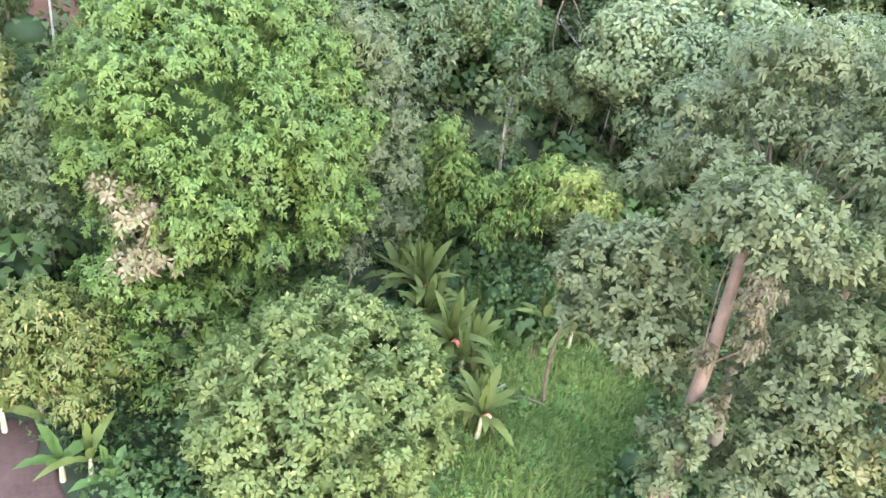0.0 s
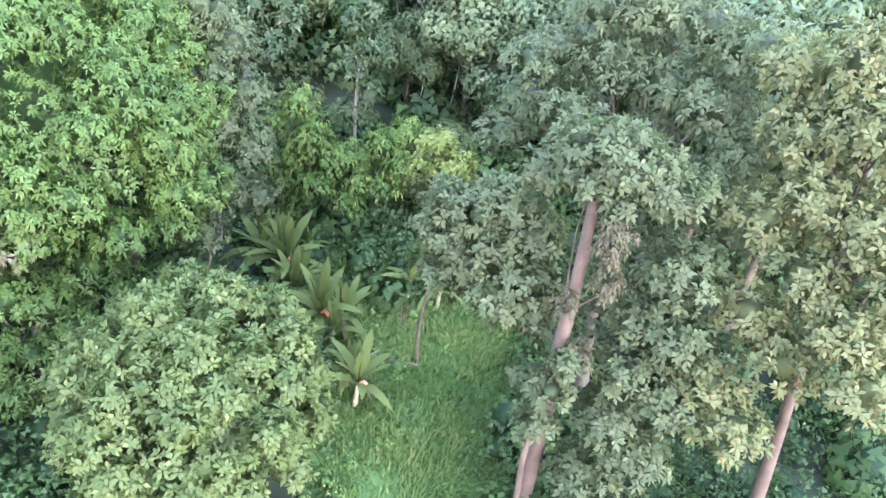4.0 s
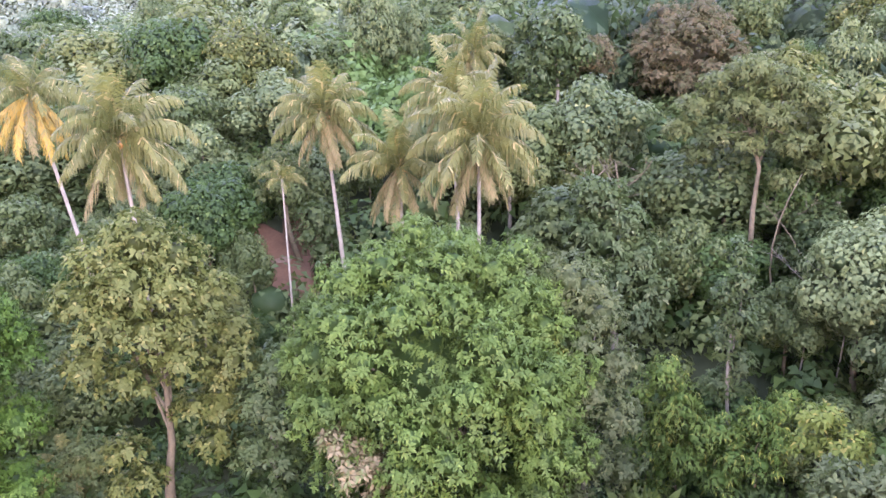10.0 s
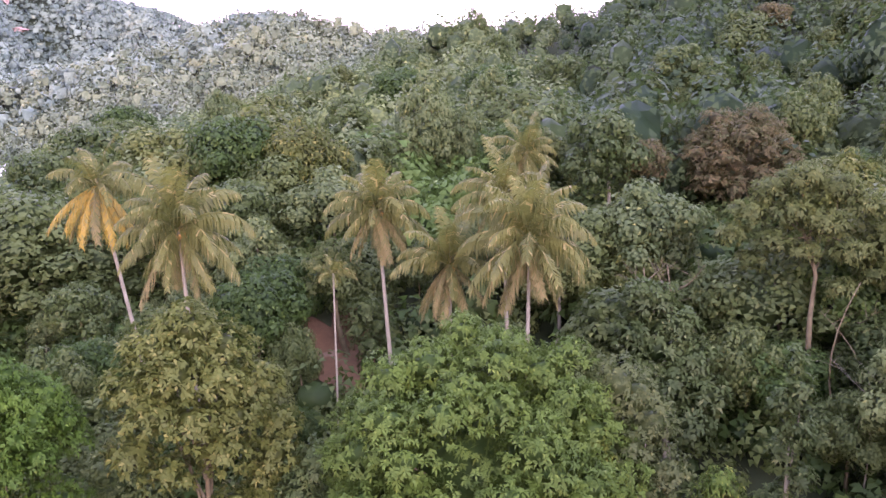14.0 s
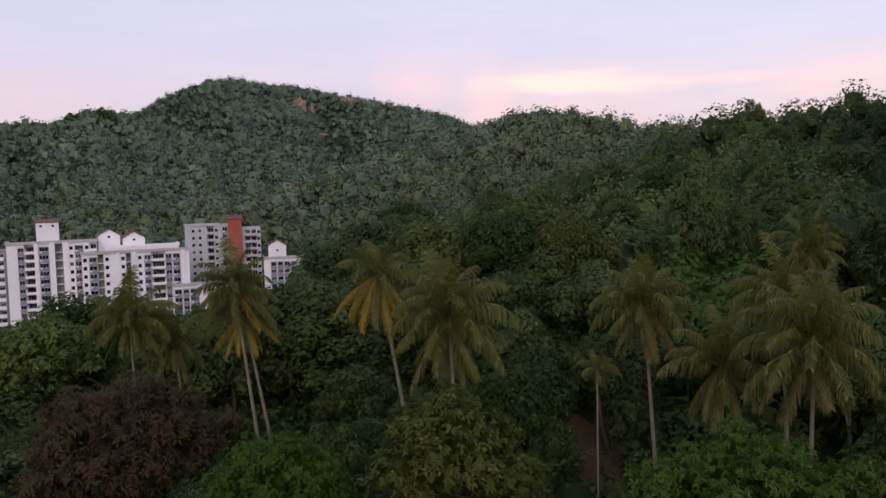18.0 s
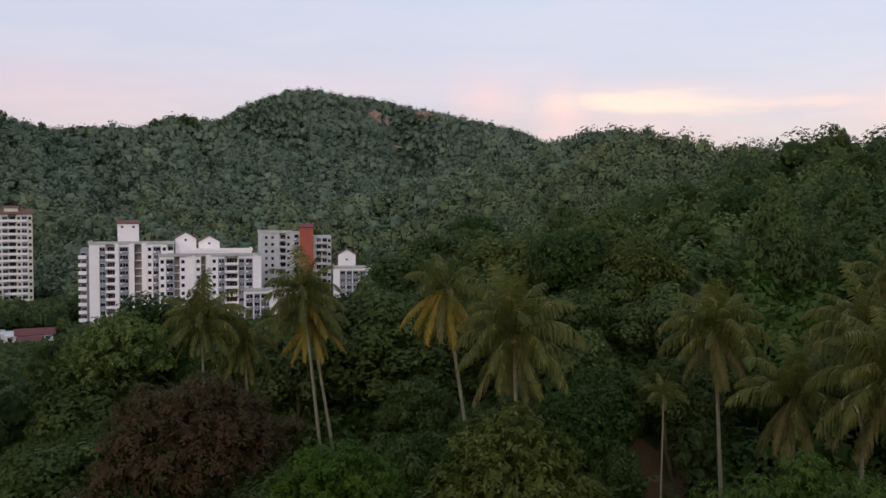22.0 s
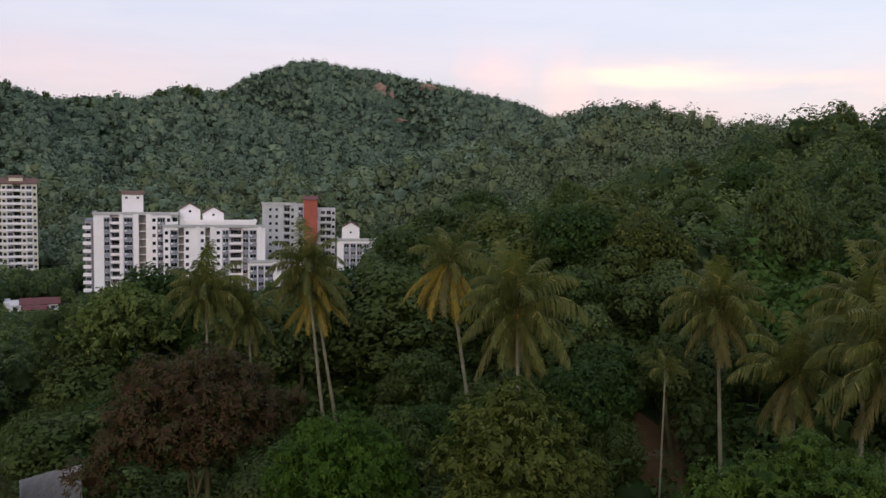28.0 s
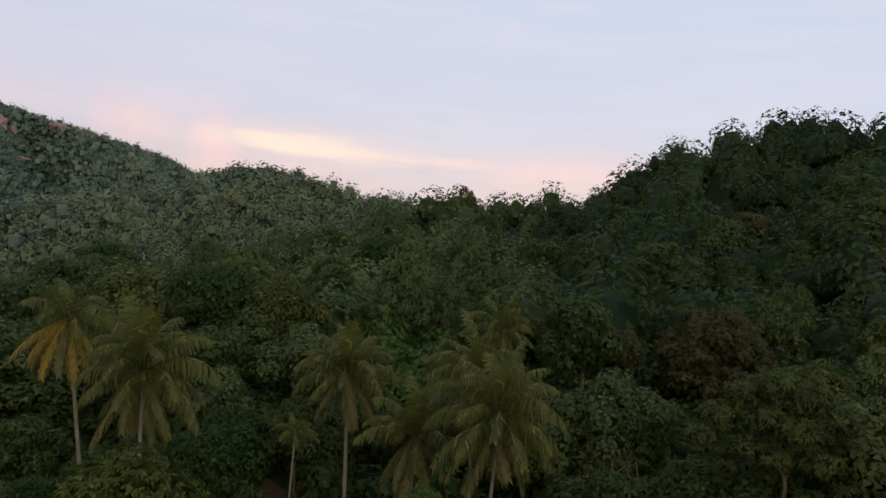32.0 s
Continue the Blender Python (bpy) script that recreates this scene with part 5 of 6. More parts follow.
# ---- apartment blocks ----
PAINT = rough_surface("white_painted_plaster", (0.72, 0.675, 0.655), (0.88, 0.825, 0.805), 0.10, 0.8, 0.05)
TOWER_PAINT = rough_surface("weathered_cream_plaster", (0.55, 0.52, 0.48), (0.72, 0.68, 0.63), 0.25, 0.85, 0.08, 6)
# grey render of the tower; also the painted shade in shaft recesses
GREY_WALL = rough_surface("grey_plaster_and_shaft_shade", (0.30, 0.275, 0.245), (0.42, 0.39, 0.35), 0.3, 0.85, 0.08)
# colour of the grey panels; also paints shade on the white complex's side
PANEL_GREY = rough_surface("lilac_grey_panel_and_side_shade", (0.17, 0.165, 0.19), (0.29, 0.28, 0.31), 0.3, 0.7, 0.05)
CREAM = rough_surface("cream_plaster", (0.55, 0.50, 0.38), (0.72, 0.66, 0.52), 0.2, 0.8, 0.05)
WEATHERED = rough_surface("stained_pale_plaster", (0.34, 0.33, 0.32), (0.58, 0.55, 0.53), 0.25, 0.85, 0.08)
RED_PANEL = rough_surface("orange_red_plaster", (0.28, 0.070, 0.045), (0.40, 0.115, 0.075), 0.3, 0.8, 0.05)
BLUE_PANEL = rough_surface("blue_plaster", (0.07, 0.14, 0.30), (0.10, 0.20, 0.42), 0.3, 0.8, 0.05)
ROOF_TILE = rough_surface("brown_roof_tiles", (0.10, 0.055, 0.045), (0.20, 0.11, 0.09), 1.0, 0.9, 0.3)
RED_ROOF = rough_surface("red_metal_roof", (0.10, 0.030, 0.030), (0.17, 0.055, 0.052), 0.5, 0.7, 0.1)
CONCRETE = rough_surface("pale_concrete", (0.34, 0.33, 0.32), (0.50, 0.49, 0.47), 0.4, 0.9, 0.15)
AWNING_BLUE = rough_surface("blue_metal_awning", (0.05, 0.09, 0.22), (0.09, 0.15, 0.32), 1.0, 0.6, 0.05)
AWNING_GREY = rough_surface("grey_metal_awning", (0.22, 0.25, 0.28), (0.36, 0.39, 0.42), 1.0, 0.6, 0.05)
FRAME_WHITE = rough_surface("white_window_frame", (0.60, 0.60, 0.60), (0.74, 0.74, 0.74), 2.0, 0.5, 0.0)
DARK_GRILLE = rough_surface("dark_iron", (0.02, 0.02, 0.022), (0.05, 0.05, 0.05), 2.0, 0.6, 0.0)
CURTAIN = rough_surface("pale_curtain", (0.40, 0.40, 0.38), (0.58, 0.58, 0.55), 1.2, 0.9, 0.1)


def glass_material():
    m, t, p = material("dark_window_glass")
    info = t.nodes.new("ShaderNodeObjectInfo")
    t.links.new(ramp(t, [(0.0, (0.006, 0.007, 0.009)), (0.7, (0.016, 0.018, 0.022)), (0.9, (0.05, 0.05, 0.055)), (1.0, (0.12, 0.11, 0.10))], info.outputs["Random"]).outputs[0], p.inputs["Base Color"])
    p.inputs["Roughness"].default_value = 0.12
    p.inputs["Specular IOR Level"].default_value = 0.35
    return m


GLASS = glass_material()


def add_box(bm, x0, x1, y0, y1, z0, z1, mat=0):
    vs = [bm.verts.new((x, y, z)) for z in (z0, z1) for x, y in ((x0, y0), (x1, y0), (x1, y1), (x0, y1))]
    for f in ((3, 2, 1, 0), (4, 5, 6, 7), (0, 1, 5, 4), (1, 2, 6, 5), (2, 3, 7, 6), (3, 0, 4, 7)):
        bm.faces.new([vs[i] for i in f]).material_index = mat


def box(name, x0, x1, y0, y1, z0, z1, mat, parent, label=""):
    bm = bmesh.new()
    add_box(bm, x0, x1, y0, y1, z0, z1)
    return part(name, bm, mat, parent, label)


def gable(name, x0, x1, y0, y1, z0, rise, mat, parent, along="y", over=0.4, thick=0.25, label=""):
    """A pitched roof slab pair over a rectangle, its ridge along x or y."""
    bm = bmesh.new()
    if along == "y":
        prof = [(x0 - over, z0 - over * rise / ((x1 - x0) / 2)), ((x0 + x1) / 2, z0 + rise), (x1 + over, z0 - over * rise / ((x1 - x0) / 2))]
        ring = lambda y: [bm.verts.new((x, y, z)) for x, z in prof] + [bm.verts.new((x, y, z + thick)) for x, z in prof]
        a, b = ring(y0 - over), ring(y1 + over)
    else:
        prof = [(y0 - over, z0 - over * rise / ((y1 - y0) / 2)), ((y0 + y1) / 2, z0 + rise), (y1 + over, z0 - over * rise / ((y1 - y0) / 2))]
        ring = lambda x: [bm.verts.new((x, y, z)) for y, z in prof] + [bm.verts.new((x, y, z + thick)) for y, z in prof]
        a, b = ring(x0 - over), ring(x1 + over)
    for i in (0, 1):
        bm.faces.new((a[i], a[i + 1], b[i + 1], b[i]))
        bm.faces.new((a[i + 3], b[i + 3], b[i + 4], a[i + 4]))
        bm.faces.new((a[i], a[i + 3], a[i + 4], a[i + 1]))
        bm.faces.new((b[i], b[i + 1], b[i + 4], b[i + 3]))
    for i in (0, 2):
        bm.faces.new((a[i], b[i], b[i + 3], a[i + 3]))
    bmesh.ops.recalc_face_normals(bm, faces=bm.faces)
    return part(name, bm, mat, parent, label)


def gable_house(name, x0, x1, y0, y1, z0, z1, rise, wall, roof, parent):
    """A small roof house whose gable faces the front."""
    bm = bmesh.new()
    f = [bm.verts.new(v) for v in ((x0, y0, z0), (x1, y0, z0), (x1, y0, z1), ((x0 + x1) / 2, y0, z1 + rise), (x0, y0, z1))]
    b = [bm.verts.new((v.co.x, y1, v.co.z)) for v in f]
    bm.faces.new(f)
    bm.faces.new(b[::-1])
    for i in range(5):
        j = (i + 1) % 5
        bm.faces.new((f[i], b[i], b[j], f[j]))
    bmesh.ops.recalc_face_normals(bm, faces=bm.faces)
    ob = part(name, bm, wall, parent)
    gable("roof", x0, x1, y0, y1, z1, rise, roof, ob, "y", 0.35, 0.22, "brown tiled roof")
    return ob


WINDOWS = {}


def lattice(xs, zs, y0, y1, mat):
    """A frame in one piece: bars along the lines xs and zs (pairs of edges), its openings left free."""
    bm = bmesh.new()
    gx, gz_ = sorted({v for p in xs for v in p}), sorted({v for p in zs for v in p})
    on = lambda a, b, pairs: any(p[0] - 1e-6 <= a and b <= p[1] + 1e-6 for p in pairs)
    fr = [[bm.verts.new((x, y0, z)) for z in gz_] for x in gx]
    bk = [[bm.verts.new((x, y1, z)) for z in gz_] for x in gx]
    n, m = len(gx) - 1, len(gz_) - 1
    solid = lambda i, j: 0 <= i < n and 0 <= j < m and (on(gx[i], gx[i + 1], xs) or on(gz_[j], gz_[j + 1], zs))
    for i in range(n):
        for j in range(m):
            if not solid(i, j):
                continue
            bm.faces.new((fr[i][j], fr[i + 1][j], fr[i + 1][j + 1], fr[i][j + 1]))
            for di, dj, a, c in ((-1, 0, (i, j), (i, j + 1)), (1, 0, (i + 1, j), (i + 1, j + 1)), (0, -1, (i, j), (i + 1, j)), (0, 1, (i, j + 1), (i + 1, j + 1))):
                if not solid(i + di, j + dj):
                    bm.faces.new((fr[a[0]][a[1]], fr[c[0]][c[1]], bk[c[0]][c[1]], bk[a[0]][a[1]]))
    bmesh.ops.delete(bm, geom=[v for v in bm.verts if not v.link_faces], context="VERTS")
    bmesh.ops.recalc_face_normals(bm, faces=bm.faces)
    me = bpy.data.meshes.new("window")
    bm.to_mesh(me)
    bm.free()
    me.materials.append(mat)
    return me


def window(parent, m, w, h, style="plain"):
    """A framed window with its pane set back; origin at its centre, front towards -y."""
    if (w, h, style) not in WINDOWS:
        t = 0.08
        n = max(1, round(w / (1.0 if style == "plain" else 0.6)))
        xs = [(-w / 2, -w / 2 + t), (w / 2 - t, w / 2)] + [(-w / 2 + w * i / n - 0.03, -w / 2 + w * i / n + 0.03) for i in range(1, n)]
        zs = [(-h / 2, -h / 2 + t), (h / 2 - t, h / 2)] + ([(h * 0.22, h * 0.22 + 0.03)] if style == "grille" else [(h * 0.2, h * 0.2 + 0.05)] if style == "curtain" else [])
        bm = bmesh.new()
        add_box(bm, -w / 2 + 0.02, w / 2 - 0.02, -0.03, 0.01, -h / 2 + 0.02, h / 2 - 0.02)
        pm = bpy.data.meshes.new("pane")
        bm.to_mesh(pm)
        bm.free()
        pm.materials.append(CURTAIN if style == "curtain" else GLASS)
        WINDOWS[w, h, style] = lattice(xs, zs, -0.10, 0.015, FRAME_WHITE), pm
    fm, pm = WINDOWS[w, h, style]
    ob = piece("window", fm, parent, m)
    piece("pane", pm, ob, None, "dark glass pane" if style != "curtain" else "pane with drawn pale curtain")
    return ob


def building(b, d, label, facing=None):
    """An Empty at the foot of a building; local x runs right along its front, local y into it."""
    p = at(b, d)
    ob = new("apartment_building")
    ob.empty_display_size = 1
    ob.matrix_basis = Matrix.Translation((p.x, p.y, gz(p) - 1)) @ pose(0, 0, 0, 0, 0, -(b if facing is None else facing))
    return tagged(ob, label, "building"), EYE - (gz(p) - 1)


def front(ob, x, y, cols, depth, z0, top, pitch=2.9, wall=None, first=1.5):
    """A storeyed front from x at depth y: columns of (width, kind); w window, s small window, g grey panel, b
    balconies, r shaft with its back painted darker as shade, plain wall else.
    """
    wall = wall or PAINT
    floors = int((top - 1.0 - first - z0) / pitch) + 1
    levels = [top - 1.9 - pitch * i for i in range(floors)]
    for wd, kind in cols:
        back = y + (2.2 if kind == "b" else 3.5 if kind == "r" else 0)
        # a shaft's back wall is greyed to deepen the recess shade
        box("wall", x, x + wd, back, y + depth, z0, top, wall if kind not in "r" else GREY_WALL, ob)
        if kind == "g":
            box("panel", x + 0.15, x + wd - 0.15, y - 0.12, y, z0, top - 0.9, PANEL_GREY, ob, "grey wall panel")
        if kind == "p":
            box("pilaster", x, x + wd, y - 0.5, y - 0.003, z0, top + 0.3, wall, ob)
        for z in levels:
            if kind == "w":
                if z == levels[0]:
                    box("panel", x + 0.1, x + wd - 0.1, y - 0.06, y - 0.002, z0, top - 0.9, PANEL_GREY, ob, "grey wall panel")
                window(ob, Matrix.Translation((x + wd / 2, y - 0.06, z)), round(min(wd - 0.4, 2.0), 2), 1.5)
            elif kind == "s":
                window(ob, Matrix.Translation((x + wd / 2, y, z)), 1.3, 1.4)
            elif kind == "g":
                window(ob, Matrix.Translation((x + wd / 2, y - 0.12, z)), round(wd - 0.6, 2), 1.6)
                bm = bmesh.new()
                add_box(bm, x + wd * 0.12, x + wd * 0.12 + 0.8, y - 0.5, y - 0.125, z - 1.35, z - 0.8)
                part("air_conditioner", bm, FRAME_WHITE, ob)
            elif kind == "b":
                box("balcony", x, x + wd, y - 0.35, y + 2.19, z - 1.5, z - 1.3, wall, ob)
                box("parapet", x, x + wd, y - 0.35, y - 0.2, z - 1.3, z - 0.55, wall, ob)
                window(ob, Matrix.Translation((x + wd * 0.55, back, z - 0.1)), round(wd * 0.8, 2), 2.1)
            elif kind == "r":
                box("slab", x, x + wd, y + 0.6, y + 3.49, z - 1.5, z - 1.3, wall, ob)
        x += wd
    return x


def roof_edge(ob, x0, x1, y0, y1, z, mat=None):
    """A parapet band round a flat roof."""
    m = mat or CONCRETE
    box("roof_slab", x0 - 0.3, x1 + 0.3, y0 - 0.4, y1 + 0.3, z, z + 0.35, m, ob)
    box("parapet", x0 - 0.3, x1 + 0.3, y0 - 0.4, y0 - 0.15, z + 0.35, z + 1.1, m, ob)
    box("parapet", x0 - 0.3, x0 - 0.05, y0 - 0.15, y1 + 0.3, z + 0.35, z + 1.1, m, ob)
    box("parapet", x1 + 0.05, x1 + 0.3, y0 - 0.15, y1 + 0.3, z + 0.35, z + 1.1, m, ob)


# the long white complex
D1 = 335
wc, lift = building(-41.5, D1, "long white apartment complex with grey panels and stepped roofs")


def w1(b):
    return D1 * math.tan(radians(b + 41.5))


def zl(e, d=D1):
    return lift + d * math.tan(radians(e))


x0 = w1(-46.7)
# side face coloured lilac grey in place of white, as painted shade
box("wall", x0, x0 + 3.2, 3, 15, 0, zl(-2.75), PANEL_GREY, wc, "side wall painted lilac grey for shade")
for k in range(9):
    zz = zl(-2.75) - 2.4 - 2.9 * k
    box("balcony", x0 - 0.6, x0 + 2.2, 1.6, 2.997, zz - 1.2, zz - 1.0, PAINT, wc)
    box("parapet", x0 - 0.6, x0 + 2.2, 1.4, 1.6, zz - 1.2, zz + 0.1, PAINT, wc)
    window(wc, Matrix.Translation((x0 + 1.2, 3, zz + 0.5)), 1.7, 1.3)
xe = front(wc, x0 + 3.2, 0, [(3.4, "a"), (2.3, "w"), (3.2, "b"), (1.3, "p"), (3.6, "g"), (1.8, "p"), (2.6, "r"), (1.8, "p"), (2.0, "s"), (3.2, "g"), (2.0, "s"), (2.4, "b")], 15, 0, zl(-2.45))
roof_edge(wc, x0 + 3.2, xe, 0, 15, zl(-2.45))
z2 = zl(-3.15)
xs = w1(-42.0)
xe2 = front(wc, xs, -11, [(2.2, "s"), (3.0, "g"), (2.0, "r"), (2.2, "s"), (2.0, "a"), (1.2, "p"), (2.0, "s"), (1.8, "r"), (1.6, "p"), (2.6, "s"), (2.6, "g"), (4.8, "b"), (2.4, "w"), (3.0, "g"), (1.4, "p"), (1.6, "a")], 14, 0, z2)
roof_edge(wc, xs, xe2, -11, 3, z2)
roof_edge(wc, xs + 8, xe2 - 3, -6, 3, z2 + 1.6, PAINT)
box("wall", xs + 8, xe2 - 3, -6, 3, z2 + 0.36, z2 + 1.59, PAINT, wc)
z3 = zl(-5.3)
xe3 = front(wc, xe2 - 6.5, -18, [(3.0, "g"), (2.4, "w"), (3.4, "g"), (2.6, "p"), (3.0, "w"), (3.0, "w"), (3.2, "g"), (3.0, "w")], 12, 0, z3)
roof_edge(wc, xe2 - 6.5, xe3, -18, -11.5, z3)
# roof houses
xh = w1(-44.5)
box("roof_house", xh, xh + 7.4, 3, 9, zl(-2.45) + 0.36, zl(-1.15), PAINT, wc)
gable("roof", xh, xh + 7.4, 3, 9, zl(-1.15), 1.0, ROOF_TILE, wc, "x", 0.4, 0.25, "brown tiled roof")
for k in (1.6, 5.6):
    window(wc, Matrix.Translation((xh + k, 3, zl(-1.15) - 1.3)), 1.0, 0.9)
for bb, dd, hh in ((-41.0, 4, -1.95), (-39.55, 0, -2.15)):
    xg = w1(bb)
    gh = gable_house("roof_house", xg, xg + 7.6, dd, dd + 8, zl(-3.1), zl(hh) - 1.0, 2.2, PAINT, ROOF_TILE, wc)
    window(gh, Matrix.Translation((xg + 3.8, dd, zl(hh) - 1.6)), 1.0, 0.9)
# block behind with the red stair panel
D3 = 362
rb, lift3 = building(-33.5, D3, "pale apartment block with an orange-red stair panel")
t3 = lift3 + D3 * math.tan(radians(-1.75))
xr = D3 * math.tan(radians(-35.8 + 33.5))
xq = front(rb, xr, 0, [(2.0, "a"), (2.6, "s"), (2.6, "s"), (1.6, "a"), (2.6, "b"), (2.0, "s")], 12, 0, t3, 2.9, WEATHERED)
xq = front(rb, xq, -1.5, [(1.2, "p"), (2.4, "g")], 12, 0, t3 + 0.5, 2.9, WEATHERED)
box("stair_panel", xq, xq + 5.6, -2.4, 10, 0, t3 + 2.4, RED_PANEL, rb, "orange-red stair tower")
gable("roof", xq, xq + 5.6, -2.4, 10, t3 + 2.4, 1.3, RED_ROOF, rb, "x", 0.4, 0.25, "low reddish roof")
front(rb, xq + 5.6, 0, [(1.2, "a"), (2.4, "b"), (2.4, "b"), (1.6, "s")], 12, 0, t3 - 1.2, 2.9, WEATHERED)
roof_edge(rb, xr, xr + 13.5, 0, 12, t3)
# small gabled block
D4 = 345
gb, lift4 = building(-29.5, D4, "small white apartment block with a gabled roof house")
t4 = lift4 + D4 * math.tan(radians(-4.1))
xa = D4 * math.tan(radians(-30.9 + 29.5))
xb = front(gb, xa, 0, [(2.6, "a"), (2.6, "w"), (2.6, "w"), (2.6, "w"), (3.0, "w"), (2.2, "a")], 12, 0, t4)
roof_edge(gb, xa, xb, 0, 12, t4)
gh = gable_house("roof_house", xa + 2.0, xa + 9.0, 1.5, 9, t4 + 0.36, lift4 + D4 * math.tan(radians(-3.15)) - 0.4, 2.1, PAINT, ROOF_TILE, gb)
window(gh, Matrix.Translation((xa + 5.5, 1.5, t4 + 3.4)), 1.0, 0.9)
# cream block with the blue stripe
D2 = 415
cb, lift2 = building(-51.08, D2, "cream apartment block with a blue vertical stripe")
t2 = lift2 + D2 * math.tan(radians(-0.55))


def w2(b):
    return D2 * math.tan(radians(b + 51.4))


xc = front(cb, w2(-54.0), 0, [(2.4, "w"), (2.4, "s"), (2.4, "b")], 12, 0, t2 - 0.6, 2.9, CREAM)
box("stripe", xc, xc + 3.0, -0.6, 10, 0, t2 + 1.0, BLUE_PANEL, cb, "blue vertical wall stripe")
xd = front(cb, xc + 3.0, 0, [(2.0, "s"), (2.4, "w"), (3.2, "b"), (2.0, "s"), (2.4, "w"), (3.2, "b"), (2.0, "s"), (2.4, "w"), (2.0, "s")], 12, 0, t2, 2.9, CREAM)
for k in range(15):
    zz = t2 - 2.9 - 2.9 * k
    if zz < 1:
        break
    box("balcony", xc + 5.0, xd - 2.0, -0.7, -0.4, zz - 0.6, zz + 0.45, PAINT, cb, "white balcony band")
gable("roof", xc + 3.0, xd, 0, 12, t2, 2.0, ROOF_TILE, cb, "x", 0.6, 0.3, "brown tiled roof")
box("roof_house", xc + 0.2, xc + 4.5, 2, 8, t2, t2 + 2.7, PAINT, cb)
gable("roof", xc + 0.2, xc + 4.5, 2, 8, t2 + 2.7, 0.7, ROOF_TILE, cb, "x", 0.4, 0.2)
box("roof_house", xd - 11, xd - 5.5, 2, 8, t2 + 0.5, t2 + 2.6, CREAM, cb)
gable("roof", xd - 11, xd - 5.5, 2, 8, t2 + 2.6, 0.7, ROOF_TILE, cb, "x", 0.4, 0.2)
# low house with the red roof among trees
hp = at(-49.6, 312)
hs = new("house")
hs.matrix_basis = Matrix.Translation((hp.x, hp.y, gz(hp))) @ pose(0, 0, 0, 0, 0, 49.6)
tagged(hs, "low white house with a red metal roof among trees", "house")
hz = EYE + 312 * math.tan(radians(-7.85)) - gz(hp)
box("wall", -7.2, 7.4, 0, 12, 0, hz, PAINT, hs)
box("wall", -9.0, -7.2, 1, 12, 0, hz + 0.6, PAINT, hs)
gable("roof", -3.6, 7.4, 0, 12, hz + 0.02, 1.2, RED_ROOF, hs, "x", 0.8, 0.15, "dull red metal roof")
gable("porch_roof", -3.0, 4.0, -4.6, 0.8, hz - 1.3, 0.9, RED_ROOF, hs, "x", 0.5, 0.15, "dull red porch roof")
for k in (-5.6, -3.2, 3.0, 5.8):
    window(hs, Matrix.Translation((k, 0, hz - 1.3)), 1.4, 1.3)

# ---- the near tower at the edge of the valley ----
DT = 98
tw = new("apartment_tower")
tp = at(-54.1, DT)
tw.matrix_basis = Matrix.Translation((tp.x, tp.y, gz(tp) - 1)) @ pose(0, 0, 0, 0, 0, 53.0)
tagged(tw, "weathered cream apartment tower with barred windows and awnings", "building")
tz = EYE - (gz(tp) - 1)


def te(e):
    return tz + DT * math.tan(radians(e))


eave = te(4.75)
box("wall", -16, -0.55, 0, 13, 0, eave, TOWER_PAINT, tw)
box("pilaster", -0.55, 0.0, -0.15, 3.0, 0, eave - 11.9, GREY_WALL, tw, "grey corner pilaster")
box("wall", -0.55, 0.0, 0.0, 3.0, eave - 11.9, eave, TOWER_PAINT, tw)
box("bay", -16, -2.9, -0.5, -0.003, 0, eave - 13.6, TOWER_PAINT, tw, "cream bay wall standing proud")
box("ledge", -2.9, 0.15, -0.42, -0.003, eave - 11.9, eave - 11.6, TOWER_PAINT, tw)
box("wall", 0.003, 0.55, 3.0, 12, 0, eave - 0.2, TOWER_PAINT, tw)
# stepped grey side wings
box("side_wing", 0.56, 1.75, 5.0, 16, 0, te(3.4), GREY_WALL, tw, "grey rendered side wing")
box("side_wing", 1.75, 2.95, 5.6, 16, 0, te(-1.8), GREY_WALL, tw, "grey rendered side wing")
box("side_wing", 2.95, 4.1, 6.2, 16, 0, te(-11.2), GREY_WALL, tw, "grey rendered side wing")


def lean_roof(x0, x1, y0, y1, z, rise, mat):
    bm = bmesh.new()
    lo = [bm.verts.new(v) for v in ((x0, y0 - 0.3, z + rise), (x1 + 0.3, y0 - 0.3, z), (x1 + 0.3, y1, z), (x0, y1, z + rise))]
    hi = [bm.verts.new((v.co.x, v.co.y, v.co.z + 0.25)) for v in lo]
    bm.faces.new(lo[::-1])
    bm.faces.new(hi)
    for i in range(4):
        j = (i + 1) % 4
        bm.faces.new((lo[i], lo[j], hi[j], hi[i]))
    bmesh.ops.recalc_face_normals(bm, faces=bm.faces)
    part("lean_to_roof", bm, mat, tw, "pale sheet lean-to roof")


lean_roof(1.75, 2.95, 5.6, 16, te(-1.8), 0.9, CONCRETE)
lean_roof(2.95, 4.1, 6.2, 16, te(-11.2), 0.9, CONCRETE)
# roof: eaves, gable end, penthouse
box("eave", -16.5, 0.8, -0.9, 13, eave, eave + 0.75, CONCRETE, tw, "projecting grey concrete eave")
box("eave", 0.56, 1.5, 3.0, 12, eave - 1.3, eave - 0.7, CONCRETE, tw, "projecting grey concrete eave")
gable("roof", -9.5, -2.6, -0.8, 10, eave + 0.75, 1.6, CONCRETE, tw, "y", 0.2, 0.4, "grey gable coping")
box("penthouse", -7.5, -0.6, 3.0, 11, eave + 0.76, eave + 2.9, TOWER_PAINT, tw, "cream roof house")
